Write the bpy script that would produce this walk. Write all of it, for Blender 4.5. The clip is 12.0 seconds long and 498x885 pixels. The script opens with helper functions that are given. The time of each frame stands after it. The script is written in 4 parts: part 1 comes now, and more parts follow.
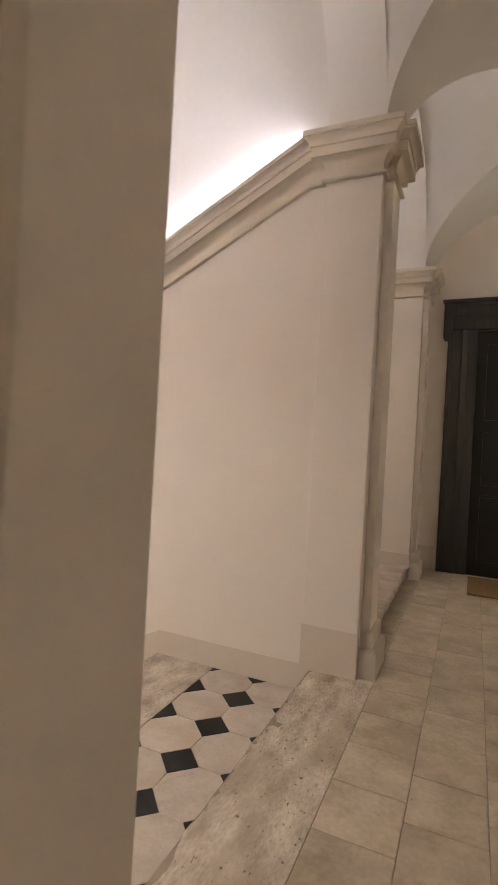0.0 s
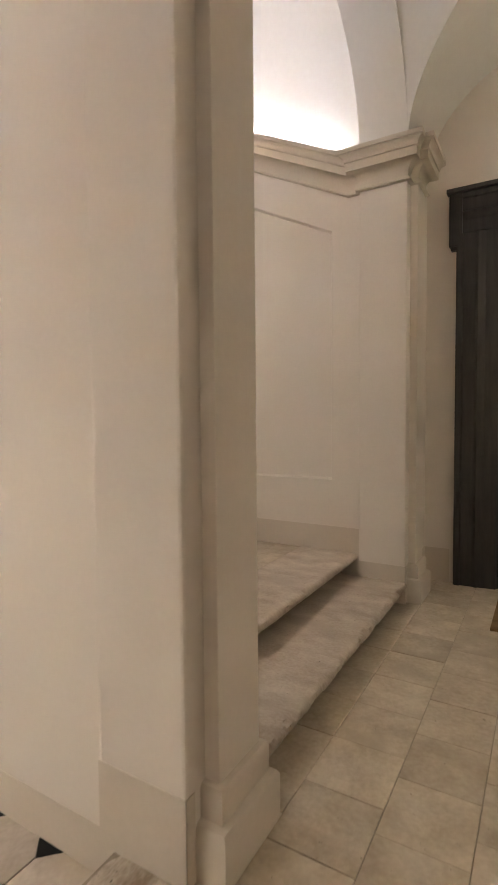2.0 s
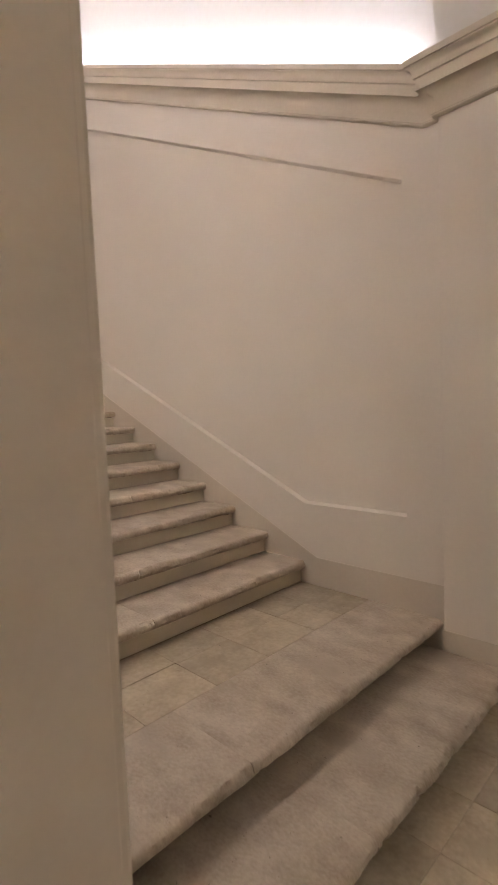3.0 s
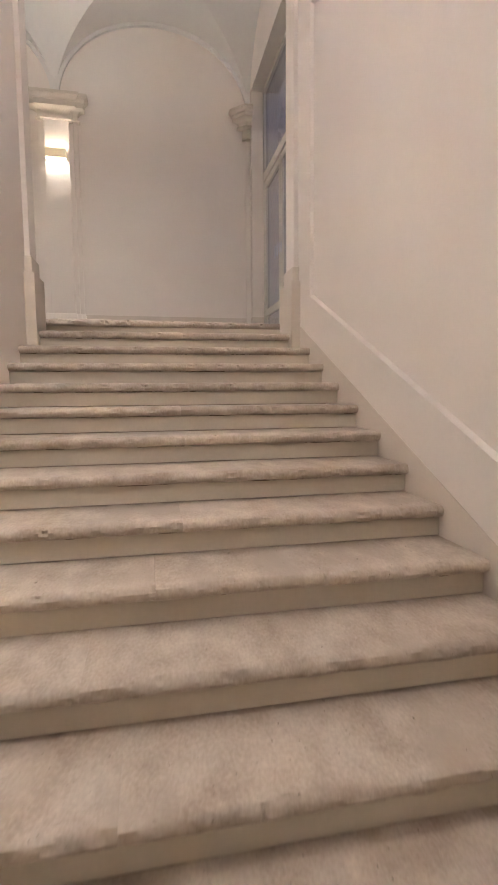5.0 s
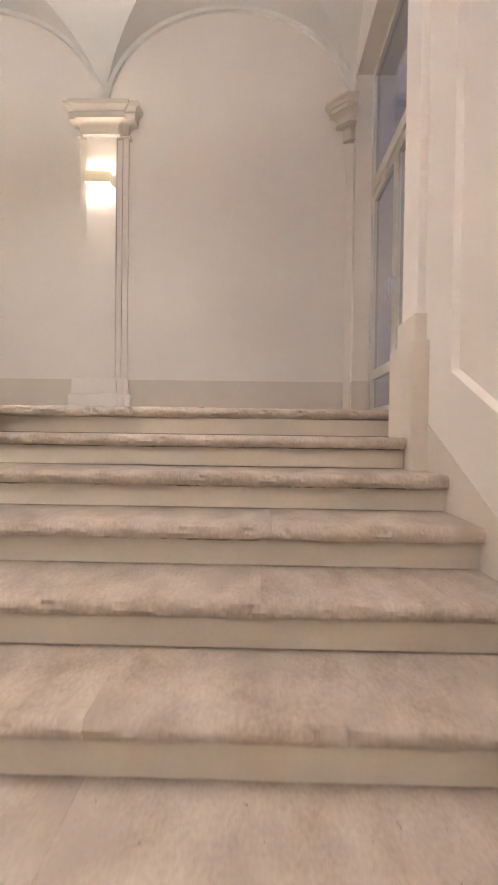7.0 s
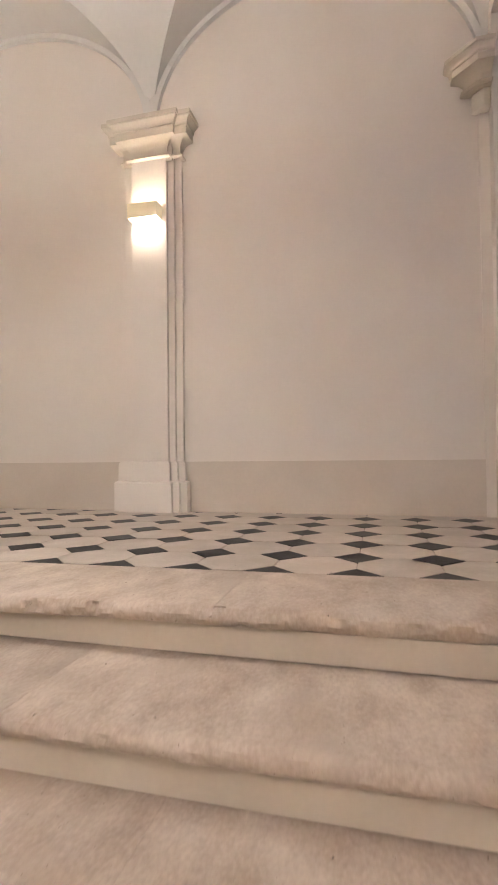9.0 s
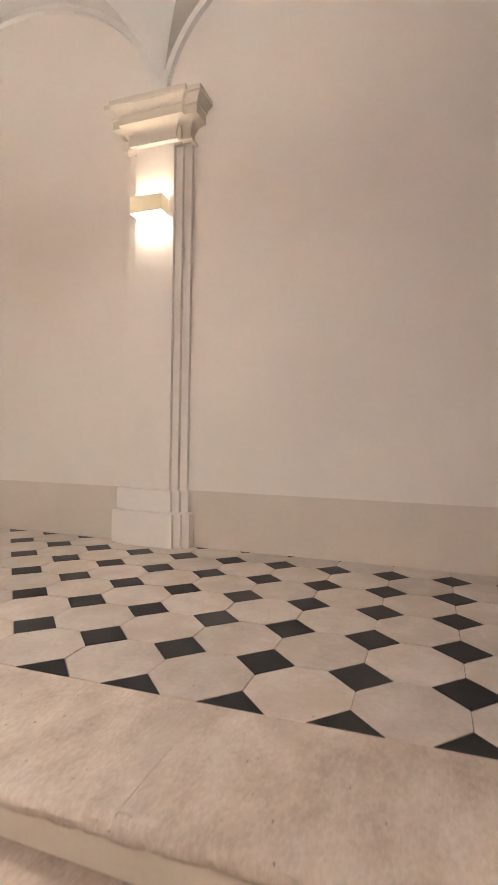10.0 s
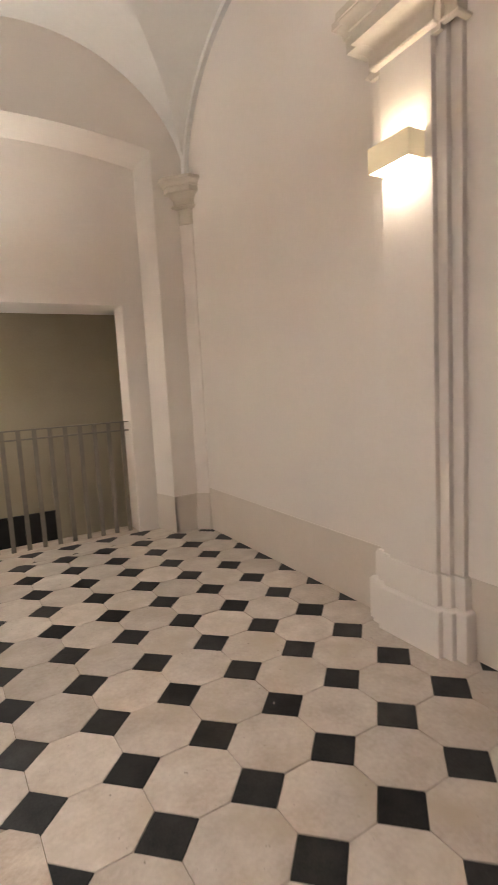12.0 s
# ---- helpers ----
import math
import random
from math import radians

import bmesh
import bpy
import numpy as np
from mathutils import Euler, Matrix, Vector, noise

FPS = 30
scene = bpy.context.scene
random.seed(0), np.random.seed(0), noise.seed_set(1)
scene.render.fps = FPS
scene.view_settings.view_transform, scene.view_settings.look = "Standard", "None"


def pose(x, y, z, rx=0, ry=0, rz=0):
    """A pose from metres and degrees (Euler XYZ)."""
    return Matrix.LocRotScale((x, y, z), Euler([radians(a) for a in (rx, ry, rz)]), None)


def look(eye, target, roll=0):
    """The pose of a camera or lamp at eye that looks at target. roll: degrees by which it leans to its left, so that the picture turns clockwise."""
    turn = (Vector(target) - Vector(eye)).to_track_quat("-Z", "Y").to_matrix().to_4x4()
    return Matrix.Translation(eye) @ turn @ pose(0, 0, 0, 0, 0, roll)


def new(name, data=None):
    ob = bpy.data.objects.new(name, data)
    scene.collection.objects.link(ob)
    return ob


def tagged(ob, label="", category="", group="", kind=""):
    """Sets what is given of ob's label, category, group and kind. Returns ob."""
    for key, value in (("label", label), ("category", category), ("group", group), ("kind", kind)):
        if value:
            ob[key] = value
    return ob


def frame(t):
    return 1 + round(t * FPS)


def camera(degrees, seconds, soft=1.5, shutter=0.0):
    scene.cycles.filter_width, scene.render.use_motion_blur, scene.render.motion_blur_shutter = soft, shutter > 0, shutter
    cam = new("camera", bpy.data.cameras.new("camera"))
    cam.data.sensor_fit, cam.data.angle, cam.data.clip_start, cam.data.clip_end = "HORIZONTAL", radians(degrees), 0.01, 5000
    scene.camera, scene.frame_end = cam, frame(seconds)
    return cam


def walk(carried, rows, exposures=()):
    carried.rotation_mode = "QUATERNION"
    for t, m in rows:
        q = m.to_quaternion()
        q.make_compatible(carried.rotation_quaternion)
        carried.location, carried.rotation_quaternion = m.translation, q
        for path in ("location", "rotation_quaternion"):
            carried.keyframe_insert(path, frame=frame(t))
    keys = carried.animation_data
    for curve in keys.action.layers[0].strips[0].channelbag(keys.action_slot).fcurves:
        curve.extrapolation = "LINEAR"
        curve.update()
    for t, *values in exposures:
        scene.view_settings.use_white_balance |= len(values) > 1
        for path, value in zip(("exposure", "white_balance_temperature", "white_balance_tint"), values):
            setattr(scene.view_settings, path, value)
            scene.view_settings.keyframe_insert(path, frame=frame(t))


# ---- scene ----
cam = camera(52.5, 12.0, 0.9, 0.25)
PATH = [
    (0, (0.913, 0.834, 1.501), (0.096, 2.66, 1.492), 3.1),
    (0.5, (0.979, 1.283, 1.492), (0.144, 3.099, 1.447), 1.3),
    (1, (1.08, 1.803, 1.495), (0.197, 3.596, 1.415), -0.0),
    (1.5, (1.148, 2.335, 1.549), (0.208, 4.097, 1.431), -0.7),
    (2, (1.227, 2.904, 1.472), (0.211, 4.624, 1.373), -0.5),
    (2.5, (1.186, 3.439, 1.553), (0.041, 5.075, 1.439), -1.4),
    (3, (1.173, 3.993, 1.679), (-0.226, 5.415, 1.535), -2.3),
    (3.5, (0.935, 4.415, 1.656), (-0.711, 5.543, 1.52), -1.3),
    (3.7, (0.795, 4.509, 1.636), (-0.925, 5.522, 1.513), -0.4),
    (5.3, (-0.674, 5.655, 1.826), (-2.644, 5.944, 1.643), -0.8),
    (5.5, (-0.936, 5.774, 1.888), (-2.914, 6.01, 1.716), -0.7),
    (6, (-1.614, 5.93, 1.985), (-3.605, 6.07, 1.853), 0.0),
    (6.5, (-2.121, 6.04, 2.156), (-4.119, 6.079, 2.075), 0.3),
    (7, (-2.563, 6.063, 2.356), (-4.563, 6.022, 2.325), 0.8),
    (7.5, (-2.969, 6.11, 2.541), (-4.965, 5.979, 2.522), 0.8),
    (9.3, (-4.271, 6.23, 3.096), (-6.193, 5.681, 3.152), 0.2),
    (9.5, (-4.376, 6.247, 3.158), (-6.293, 5.68, 3.212), 1.2),
    (10, (-4.703, 6.329, 3.359), (-6.585, 5.651, 3.346), 1.0),
    (10.5, (-5.07, 6.39, 3.539), (-6.866, 5.514, 3.447), 0.2),
    (11, (-5.408, 6.349, 3.681), (-7.032, 5.197, 3.491), -1.0),
    (11.5, (-5.712, 6.354, 3.896), (-7.045, 4.883, 3.652), -2.3),
    (12, (-6.02, 6.195, 4.015), (-7.014, 4.475, 3.782), -3.1),
]
walk(cam, [(t, look(eye, target, roll)) for t, eye, target, roll in PATH], [
    (0, 1.58, 6560, 9), (0.5, 1.4, 6450, 9), (1, 1.4, 6600, 4), (1.5, 1.58, 6600, 3), (2, 1.8, 6550, 4), (2.5, 1.85, 6400, 10), (3, 1.68, 6550, 8), (3.5, 1.74, 6570, 5),
    (5.5, 2.15, 6120, 10), (7.2, 2.38, 6180, 9), (9.5, 2.31, 6420, 11), (10.5, 2.3, 6450, 11), (11, 2.2, 6480, 10), (12, 1.97, 6500, 9)])

# ---- world and light ----
world = bpy.data.worlds.new("dusk")
world.use_nodes = True
scene.world = world
world.node_tree.nodes["Background"].inputs["Color"].default_value = (0.28, 0.33, 0.72, 1)
world.node_tree.nodes["Background"].inputs["Strength"].default_value = 0.11


# ---- materials ----
def material(name, low, high, rough=0.8, scale=6.0, fine=60.0, bump=0.15, depth=0.004, metallic=0.0, random=0.0, stretch=(1, 1, 1), pits=0.0, stain=None, spec=0.4, pit_scale=(1, 1, 1), pit_at=0.28):
    m = bpy.data.materials.new(name)
    m.use_nodes = True
    nt = m.node_tree
    n, l = nt.nodes, nt.links
    bsdf = n["Principled BSDF"]
    bsdf.inputs["Specular IOR Level"].default_value = spec
    co = n.new("ShaderNodeTexCoord")
    mp = n.new("ShaderNodeMapping")
    mp.inputs["Scale"].default_value = stretch
    l.new(co.outputs["Object"], mp.inputs["Vector"])
    vec = mp.outputs["Vector"]
    if random:
        info = n.new("ShaderNodeObjectInfo")
        add = n.new("ShaderNodeVectorMath")
        add.operation = "ADD"
        mul = n.new("ShaderNodeVectorMath")
        mul.operation = "SCALE"
        mul.inputs[0].default_value = (31.0, 17.0, 23.0)
        l.new(info.outputs["Random"], mul.inputs["Scale"])
        l.new(vec, add.inputs[0])
        l.new(mul.outputs[0], add.inputs[1])
        vec = add.outputs[0]
    big = n.new("ShaderNodeTexNoise")
    big.inputs["Scale"].default_value, big.inputs["Detail"].default_value = scale, 6
    small = n.new("ShaderNodeTexNoise")
    small.inputs["Scale"].default_value, small.inputs["Detail"].default_value = fine, 4
    l.new(vec, big.inputs["Vector"])
    l.new(vec, small.inputs["Vector"])
    mix = n.new("ShaderNodeMath")
    mix.operation = "MULTIPLY_ADD"
    mix.inputs[1].default_value = 0.35
    l.new(small.outputs["Fac"], mix.inputs[0])
    sub = n.new("ShaderNodeMath")
    sub.operation = "MULTIPLY"
    sub.inputs[1].default_value = 0.65
    l.new(big.outputs["Fac"], sub.inputs[0])
    l.new(sub.outputs[0], mix.inputs[2])
    ramp = n.new("ShaderNodeValToRGB")
    ramp.color_ramp.elements[0].position, ramp.color_ramp.elements[1].position = 0.32, 0.68
    ramp.color_ramp.elements[0].color, ramp.color_ramp.elements[1].color = (*low, 1), (*high, 1)
    l.new(mix.outputs[0], ramp.inputs["Fac"])
    col = ramp.outputs["Color"]
    if stain:
        st = n.new("ShaderNodeTexNoise")
        st.inputs["Scale"].default_value, st.inputs["Detail"].default_value = scale * 0.45, 5
        l.new(vec, st.inputs["Vector"])
        sr = n.new("ShaderNodeValToRGB")
        sr.color_ramp.elements[0].position, sr.color_ramp.elements[1].position = 0.52, 0.72
        l.new(st.outputs["Fac"], sr.inputs["Fac"])
        sm = n.new("ShaderNodeMix")
        sm.data_type = "RGBA"
        l.new(sr.outputs["Color"], sm.inputs["Factor"])
        l.new(col, sm.inputs["A"])
        sm.inputs["B"].default_value = (*stain, 1)
        col = sm.outputs["Result"]
    height = mix.outputs[0]
    if pits:
        vo = n.new("ShaderNodeTexNoise")
        vo.inputs["Scale"].default_value, vo.inputs["Detail"].default_value, vo.inputs["Roughness"].default_value = (38.0 if pit_scale[0] == 1 else 3.4), 4, 0.6
        pv = n.new("ShaderNodeMapping")
        pv.inputs["Scale"].default_value = pit_scale
        l.new(vec, pv.inputs["Vector"])
        l.new(pv.outputs["Vector"], vo.inputs["Vector"])
        pr = n.new("ShaderNodeValToRGB")
        pr.color_ramp.elements[0].position, pr.color_ramp.elements[1].position = pit_at - 0.03, pit_at + 0.03
        l.new(vo.outputs["Fac"], pr.inputs["Fac"])
        pm = n.new("ShaderNodeMix")
        pm.data_type = "RGBA"
        l.new(pr.outputs["Color"], pm.inputs["Factor"])
        pm.inputs["A"].default_value = (low[0] * pits, low[1] * pits, low[2] * pits, 1)
        l.new(col, pm.inputs["B"])
        col = pm.outputs["Result"]
        hm = n.new("ShaderNodeMath")
        hm.operation = "ADD"
        l.new(height, hm.inputs[0])
        l.new(pr.outputs["Color"], hm.inputs[1])
        height = hm.outputs[0]
    if random:
        hsv = n.new("ShaderNodeHueSaturation")
        mr = n.new("ShaderNodeMapRange")
        mr.inputs["To Min"].default_value, mr.inputs["To Max"].default_value = 1 - random, 1 + random
        l.new(info.outputs["Random"], mr.inputs["Value"])
        l.new(mr.outputs["Result"], hsv.inputs["Value"])
        l.new(col, hsv.inputs["Color"])
        col = hsv.outputs["Color"]
    l.new(col, bsdf.inputs["Base Color"])
    rr = n.new("ShaderNodeMapRange")
    rr.inputs["To Min"].default_value, rr.inputs["To Max"].default_value = max(0.05, rough - 0.12), min(1, rough + 0.12)
    l.new(mix.outputs[0], rr.inputs["Value"])
    l.new(rr.outputs["Result"], bsdf.inputs["Roughness"])
    bsdf.inputs["Metallic"].default_value = metallic
    if bump:
        b = n.new("ShaderNodeBump")
        b.inputs["Strength"].default_value, b.inputs["Distance"].default_value = bump, depth
        l.new(height, b.inputs["Height"])
        l.new(b.outputs["Normal"], bsdf.inputs["Normal"])
    return m


def emitter(name, colour, strength):
    m = bpy.data.materials.new(name)
    m.use_nodes = True
    bsdf = m.node_tree.nodes["Principled BSDF"]
    bsdf.inputs["Emission Color"].default_value = (*colour, 1)
    bsdf.inputs["Emission Strength"].default_value = strength
    return m


PLASTER = material("cream wall paint", (0.755, 0.682, 0.612), (0.80, 0.727, 0.657), 0.75, 1.3, 45, 0.10, 0.003)
VAULT = material("white vault plaster", (0.70, 0.665, 0.62), (0.75, 0.72, 0.675), 0.85, 1.6, 30, 0.12, 0.004)
SKIRT = material("tan skirting paint", (0.62, 0.54, 0.455), (0.68, 0.595, 0.51), 0.7, 2.0, 50, 0.10, 0.003)
MOULD = material("cornice paint", (0.61, 0.535, 0.44), (0.68, 0.605, 0.51), 0.75, 3.0, 60, 0.12, 0.003)
RISER = material("riser paint", (0.55, 0.48, 0.39), (0.61, 0.54, 0.445), 0.75, 3.0, 50, 0.12, 0.003)
TRAVERTINE = material("worn travertine", (0.355, 0.276, 0.212), (0.61, 0.518, 0.432), 0.6, 5.0, 55, 0.5, 0.006, random=0.04, stretch=(1.0, 1.6, 1.0), pits=0.5, stain=(0.43, 0.355, 0.288), pit_scale=(12, 9, 12), pit_at=0.285)
# near-black brown that paints the treads' overhang shade onto the lowest risers
SHADED_RISER = material("riser with overhang shade painted in", (0.10, 0.075, 0.052), (0.20, 0.155, 0.11), 0.9, 7, 50, 0.5, 0.006)
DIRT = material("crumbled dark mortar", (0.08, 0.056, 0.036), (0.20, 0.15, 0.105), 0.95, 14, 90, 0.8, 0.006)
VEINED = material("veined travertine", (0.25, 0.19, 0.135), (0.66, 0.575, 0.48), 0.62, 4.5, 34, 0.8, 0.008, random=0.05, stretch=(2.4, 1.0, 2.4), pits=0.35, stain=(0.36, 0.285, 0.21), pit_scale=(7, 12, 7), pit_at=0.335)
STONE = material("limestone tile", (0.335, 0.265, 0.187), (0.56, 0.47, 0.365), 0.5, 6.0, 40, 0.35, 0.004, random=0.10, pits=0.5, stain=(0.36, 0.29, 0.21))
GROUT = material("grey grout", (0.25, 0.205, 0.155), (0.34, 0.285, 0.22), 0.9, 8, 80, 0.3)
MARBLE = material("ivory octagon tile", (0.41, 0.338, 0.275), (0.59, 0.513, 0.445), 0.33, 7.0, 50, 0.2, 0.003, random=0.12, pits=0.3, stain=(0.44, 0.36, 0.275))
SLATE = material("black slate tile", (0.007, 0.007, 0.007), (0.032, 0.030, 0.030), 0.45, 11, 110, 0.5, 0.004, random=0.35, stain=(0.028, 0.026, 0.025), spec=0.18)
WOOD = material("dark stained wood", (0.028, 0.024, 0.023), (0.055, 0.048, 0.045), 0.45, 4, 40, 0.2, 0.002, stretch=(6, 6, 0.6))
LEAF = material("black door paint", (0.007, 0.006, 0.006), (0.014, 0.012, 0.011), 0.4, 4, 40, 0.2, 0.002, stretch=(6, 6, 0.6))
BRASS = material("brushed brass", (0.86, 0.70, 0.44), (0.92, 0.78, 0.53), 0.4, 10, 120, 0.05, 0.001, metallic=0.1)
BRASS.node_tree.nodes["Principled BSDF"].inputs["Emission Color"].default_value = (1.0, 0.80, 0.50, 1)   # the shade is lit through
BRASS.node_tree.nodes["Principled BSDF"].inputs["Emission Strength"].default_value = 0.07
STEEL = material("brushed steel", (0.55, 0.55, 0.56), (0.65, 0.65, 0.66), 0.3, 10, 120, 0.05, 0.001, metallic=1.0)
IRON = material("grey painted iron", (0.16, 0.135, 0.11), (0.22, 0.19, 0.155), 0.55, 12, 90, 0.2, 0.002)
FRAME = material("cream window paint", (0.58, 0.53, 0.45), (0.64, 0.59, 0.51), 0.5, 5, 60, 0.06, 0.002)
# olive puts the stairwell's dim light into the colour of cream walls
OLIVE = material("olive plaster with dimness painted in", (0.33, 0.285, 0.20), (0.38, 0.33, 0.235), 0.8, 2, 40, 0.1, 0.003)
DARK = material("black metal grille", (0.010, 0.010, 0.010), (0.02, 0.02, 0.02), 0.6, 10, 90, 0.1, 0.002)
COIR = material("brown coir", (0.13, 0.075, 0.03), (0.24, 0.15, 0.065), 0.95, 20, 160, 0.8, 0.01)
ASPHALT = material("terrace paving", (0.05, 0.05, 0.05), (0.08, 0.08, 0.08), 0.85, 6, 60, 0.3)
LED = emitter("cool white led", (0.94, 0.91, 1.08), 11.0)
BULB = emitter("lamp diffuser", (1.0, 0.90, 0.80), 9.0)
# DIM to BRIGHT: diffusers of unseen wall lamps added as fill
DIM = emitter("added corridor fill diffuser", (1.0, 0.92, 0.78), 108.0)
STAIR = emitter("added falling stair fill diffuser", (1.0, 0.92, 0.82), 98.0)
RISE = emitter("added rising stair fill diffuser", (1.0, 0.93, 0.84), 62.0)
MID = emitter("added landing fill diffuser", (1.0, 0.94, 0.88), 80.0)
BRIGHT = emitter("added stairwell fill diffuser", (1.0, 0.94, 0.90), 105.0)

GLASS = bpy.data.materials.new("window glass")
GLASS.use_nodes = True
g = GLASS.node_tree.nodes["Principled BSDF"]
g.inputs["Base Color"].default_value = (0.93, 0.95, 0.96, 1)
g.inputs["Roughness"].default_value = 0.02
g.inputs["Transmission Weight"].default_value = 1.0
g.inputs["IOR"].default_value = 1.9


# ---- mesh helpers ----
def part(name, bm, mat, parent=None, label="", smooth=False, bevel=0.0):
    bmesh.ops.recalc_face_normals(bm, faces=bm.faces)
    if bevel:
        bmesh.ops.bevel(bm, geom=[e for e in bm.edges if len(e.link_faces) == 2 and e.calc_face_angle(0) > 0.6], offset=bevel, segments=2, affect="EDGES", profile=0.6)
    me = bpy.data.meshes.new(name)
    bm.to_mesh(me)
    bm.free()
    if smooth:
        me.shade_smooth()
        me.set_sharp_from_angle(angle=radians(35))
    me.materials.append(mat)
    ob = new(name, me)
    if parent:
        ob.parent = parent
    if label:
        tagged(ob, label)
    return ob


def structure(name, bm, mat, label, category, smooth=False, bevel=0.0):
    return tagged(part(name, bm, mat, None, "", smooth, bevel), label, category, kind="structure")


def root(name, label, category, place=(0, 0, 0), group="", kind=""):
    ob = new(name)
    ob.location = place
    return tagged(ob, label, category, group, kind)


def box(bm, x0, x1, y0, y1, z0, z1):
    v = [bm.verts.new(p) for p in ((x0, y0, z0), (x1, y0, z0), (x1, y1, z0), (x0, y1, z0), (x0, y0, z1), (x1, y0, z1), (x1, y1, z1), (x0, y1, z1))]
    for f in ((3, 2, 1, 0), (4, 5, 6, 7), (0, 1, 5, 4), (1, 2, 6, 5), (2, 3, 7, 6), (3, 0, 4, 7)):
        bm.faces.new([v[i] for i in f])
    return bm


def boxes(*rows):
    bm = bmesh.new()
    for r in rows:
        box(bm, *r)
    return bm


def prism(bm, poly, axis, a, b):
    """A flat polygon drawn out along an axis; poly holds the two other coordinates in order."""
    def at(u, v, w):
        return {"x": (w, u, v), "y": (u, w, v), "z": (u, v, w)}[axis]
    lo = [bm.verts.new(at(u, v, a)) for u, v in poly]
    hi = [bm.verts.new(at(u, v, b)) for u, v in poly]
    bm.faces.new(lo)
    bm.faces.new(hi[::-1])
    for i in range(len(poly)):
        j = (i + 1) % len(poly)
        bm.faces.new((lo[j], lo[i], hi[i], hi[j]))
    return bm


def prisms(axis, a, b, *polys):
    bm = bmesh.new()
    for p in polys:
        prism(bm, p, axis, a, b)
    return bm


def sweep(bm, path, profile, side=1, closed=False):
    """Draws a profile of (out, up) along a path, mitred at its corners; side 1: out is to the left of the way."""
    P = [Vector(p) for p in path]
    k = len(P)
    ways = []
    for i in range(k if closed else k - 1):
        d = P[(i + 1) % k] - P[i]
        d.z = 0
        ways.append(d.normalized())
    rings = []
    for i, p in enumerate(P):
        if closed:
            a, b = ways[i - 1], ways[i]
        else:
            a, b = ways[max(i - 1, 0)], ways[min(i, k - 2)]
        na, nb = Vector((-a.y, a.x, 0)) * side, Vector((-b.y, b.x, 0)) * side
        m = (na + nb) / max(0.25, 1 + na.dot(nb))
        rings.append([bm.verts.new(p + m * o + Vector((0, 0, u))) for o, u in profile])
    n = len(profile)
    for i in range(k if closed else k - 1):
        r, s = rings[i], rings[(i + 1) % k]
        for j in range(n):
            bm.faces.new((r[j], r[(j + 1) % n], s[(j + 1) % n], s[j]))
    if not closed:
        bm.faces.new(rings[0])
        bm.faces.new(rings[-1][::-1])
    return bm


def ellipse(half, rise, n=28, a0=0.0, a1=180.0):
    return [(-half * math.cos(radians(a0 + (a1 - a0) * i / n)), rise * math.sin(radians(a0 + (a1 - a0) * i / n))) for i in range(n + 1)]


def arch_wall(axis, a, b, u0, u1, w0, w1, spring, rise, top, n=28):
    """A wall from w0 to w1 with an arched opening from u0 to u1 above the springing line."""
    bm = bmesh.new()
    mid, half = (u0 + u1) / 2, (u1 - u0) / 2
    pts = [(mid + u, spring + z) for u, z in ellipse(half, rise, n)]
    if w0 < u0:
        prism(bm, [(w0, spring), (u0, spring), (u0, top), (w0, top)], axis, a, b)
    if w1 > u1:
        prism(bm, [(u1, spring), (w1, spring), (w1, top), (u1, top)], axis, a, b)
    for (p, q), (r, s) in zip(pts, pts[1:]):
        prism(bm, [(p, q), (r, s), (r, top), (p, top)], axis, a, b)
    bmesh.ops.remove_doubles(bm, verts=bm.verts, dist=0.0005)
    doubled = [f for f in bm.faces if all(abs(v.co["xyz".index("y" if axis == "x" else "x")] - f.verts[0].co["xyz".index("y" if axis == "x" else "x")]) < 1e-5 for v in f.verts) and u0 + 0.01 < f.verts[0].co["xyz".index("y" if axis == "x" else "x")] < u1 - 0.01]
    bmesh.ops.delete(bm, geom=doubled, context="FACES_ONLY")
    return bm


def band(axis, a, b, mid, outer, inner, rise_out, rise_in, spring, n=32):
    """An arched rib: a ring between two half ellipses, drawn out along an axis."""
    bm = bmesh.new()
    o = [(mid + u, spring + z) for u, z in ellipse(outer, rise_out, n)]
    i = [(mid + u, spring + z) for u, z in ellipse(inner, rise_in, n)]
    def at(u, v, w):
        return {"x": (w, u, v), "y": (u, w, v)}[axis]
    ring = [[bm.verts.new(at(*p, w)) for p in row] for row, w in ((i, a), (i, b), (o, b), (o, a))]
    for k in range(4):
        r, s = ring[k], ring[(k + 1) % 4]
        for j in range(n):
            bm.faces.new((r[j], r[j + 1], s[j + 1], s[j]))
    for j in (0, n):
        bm.faces.new([ring[k][j] for k in range(4)])
    return bm


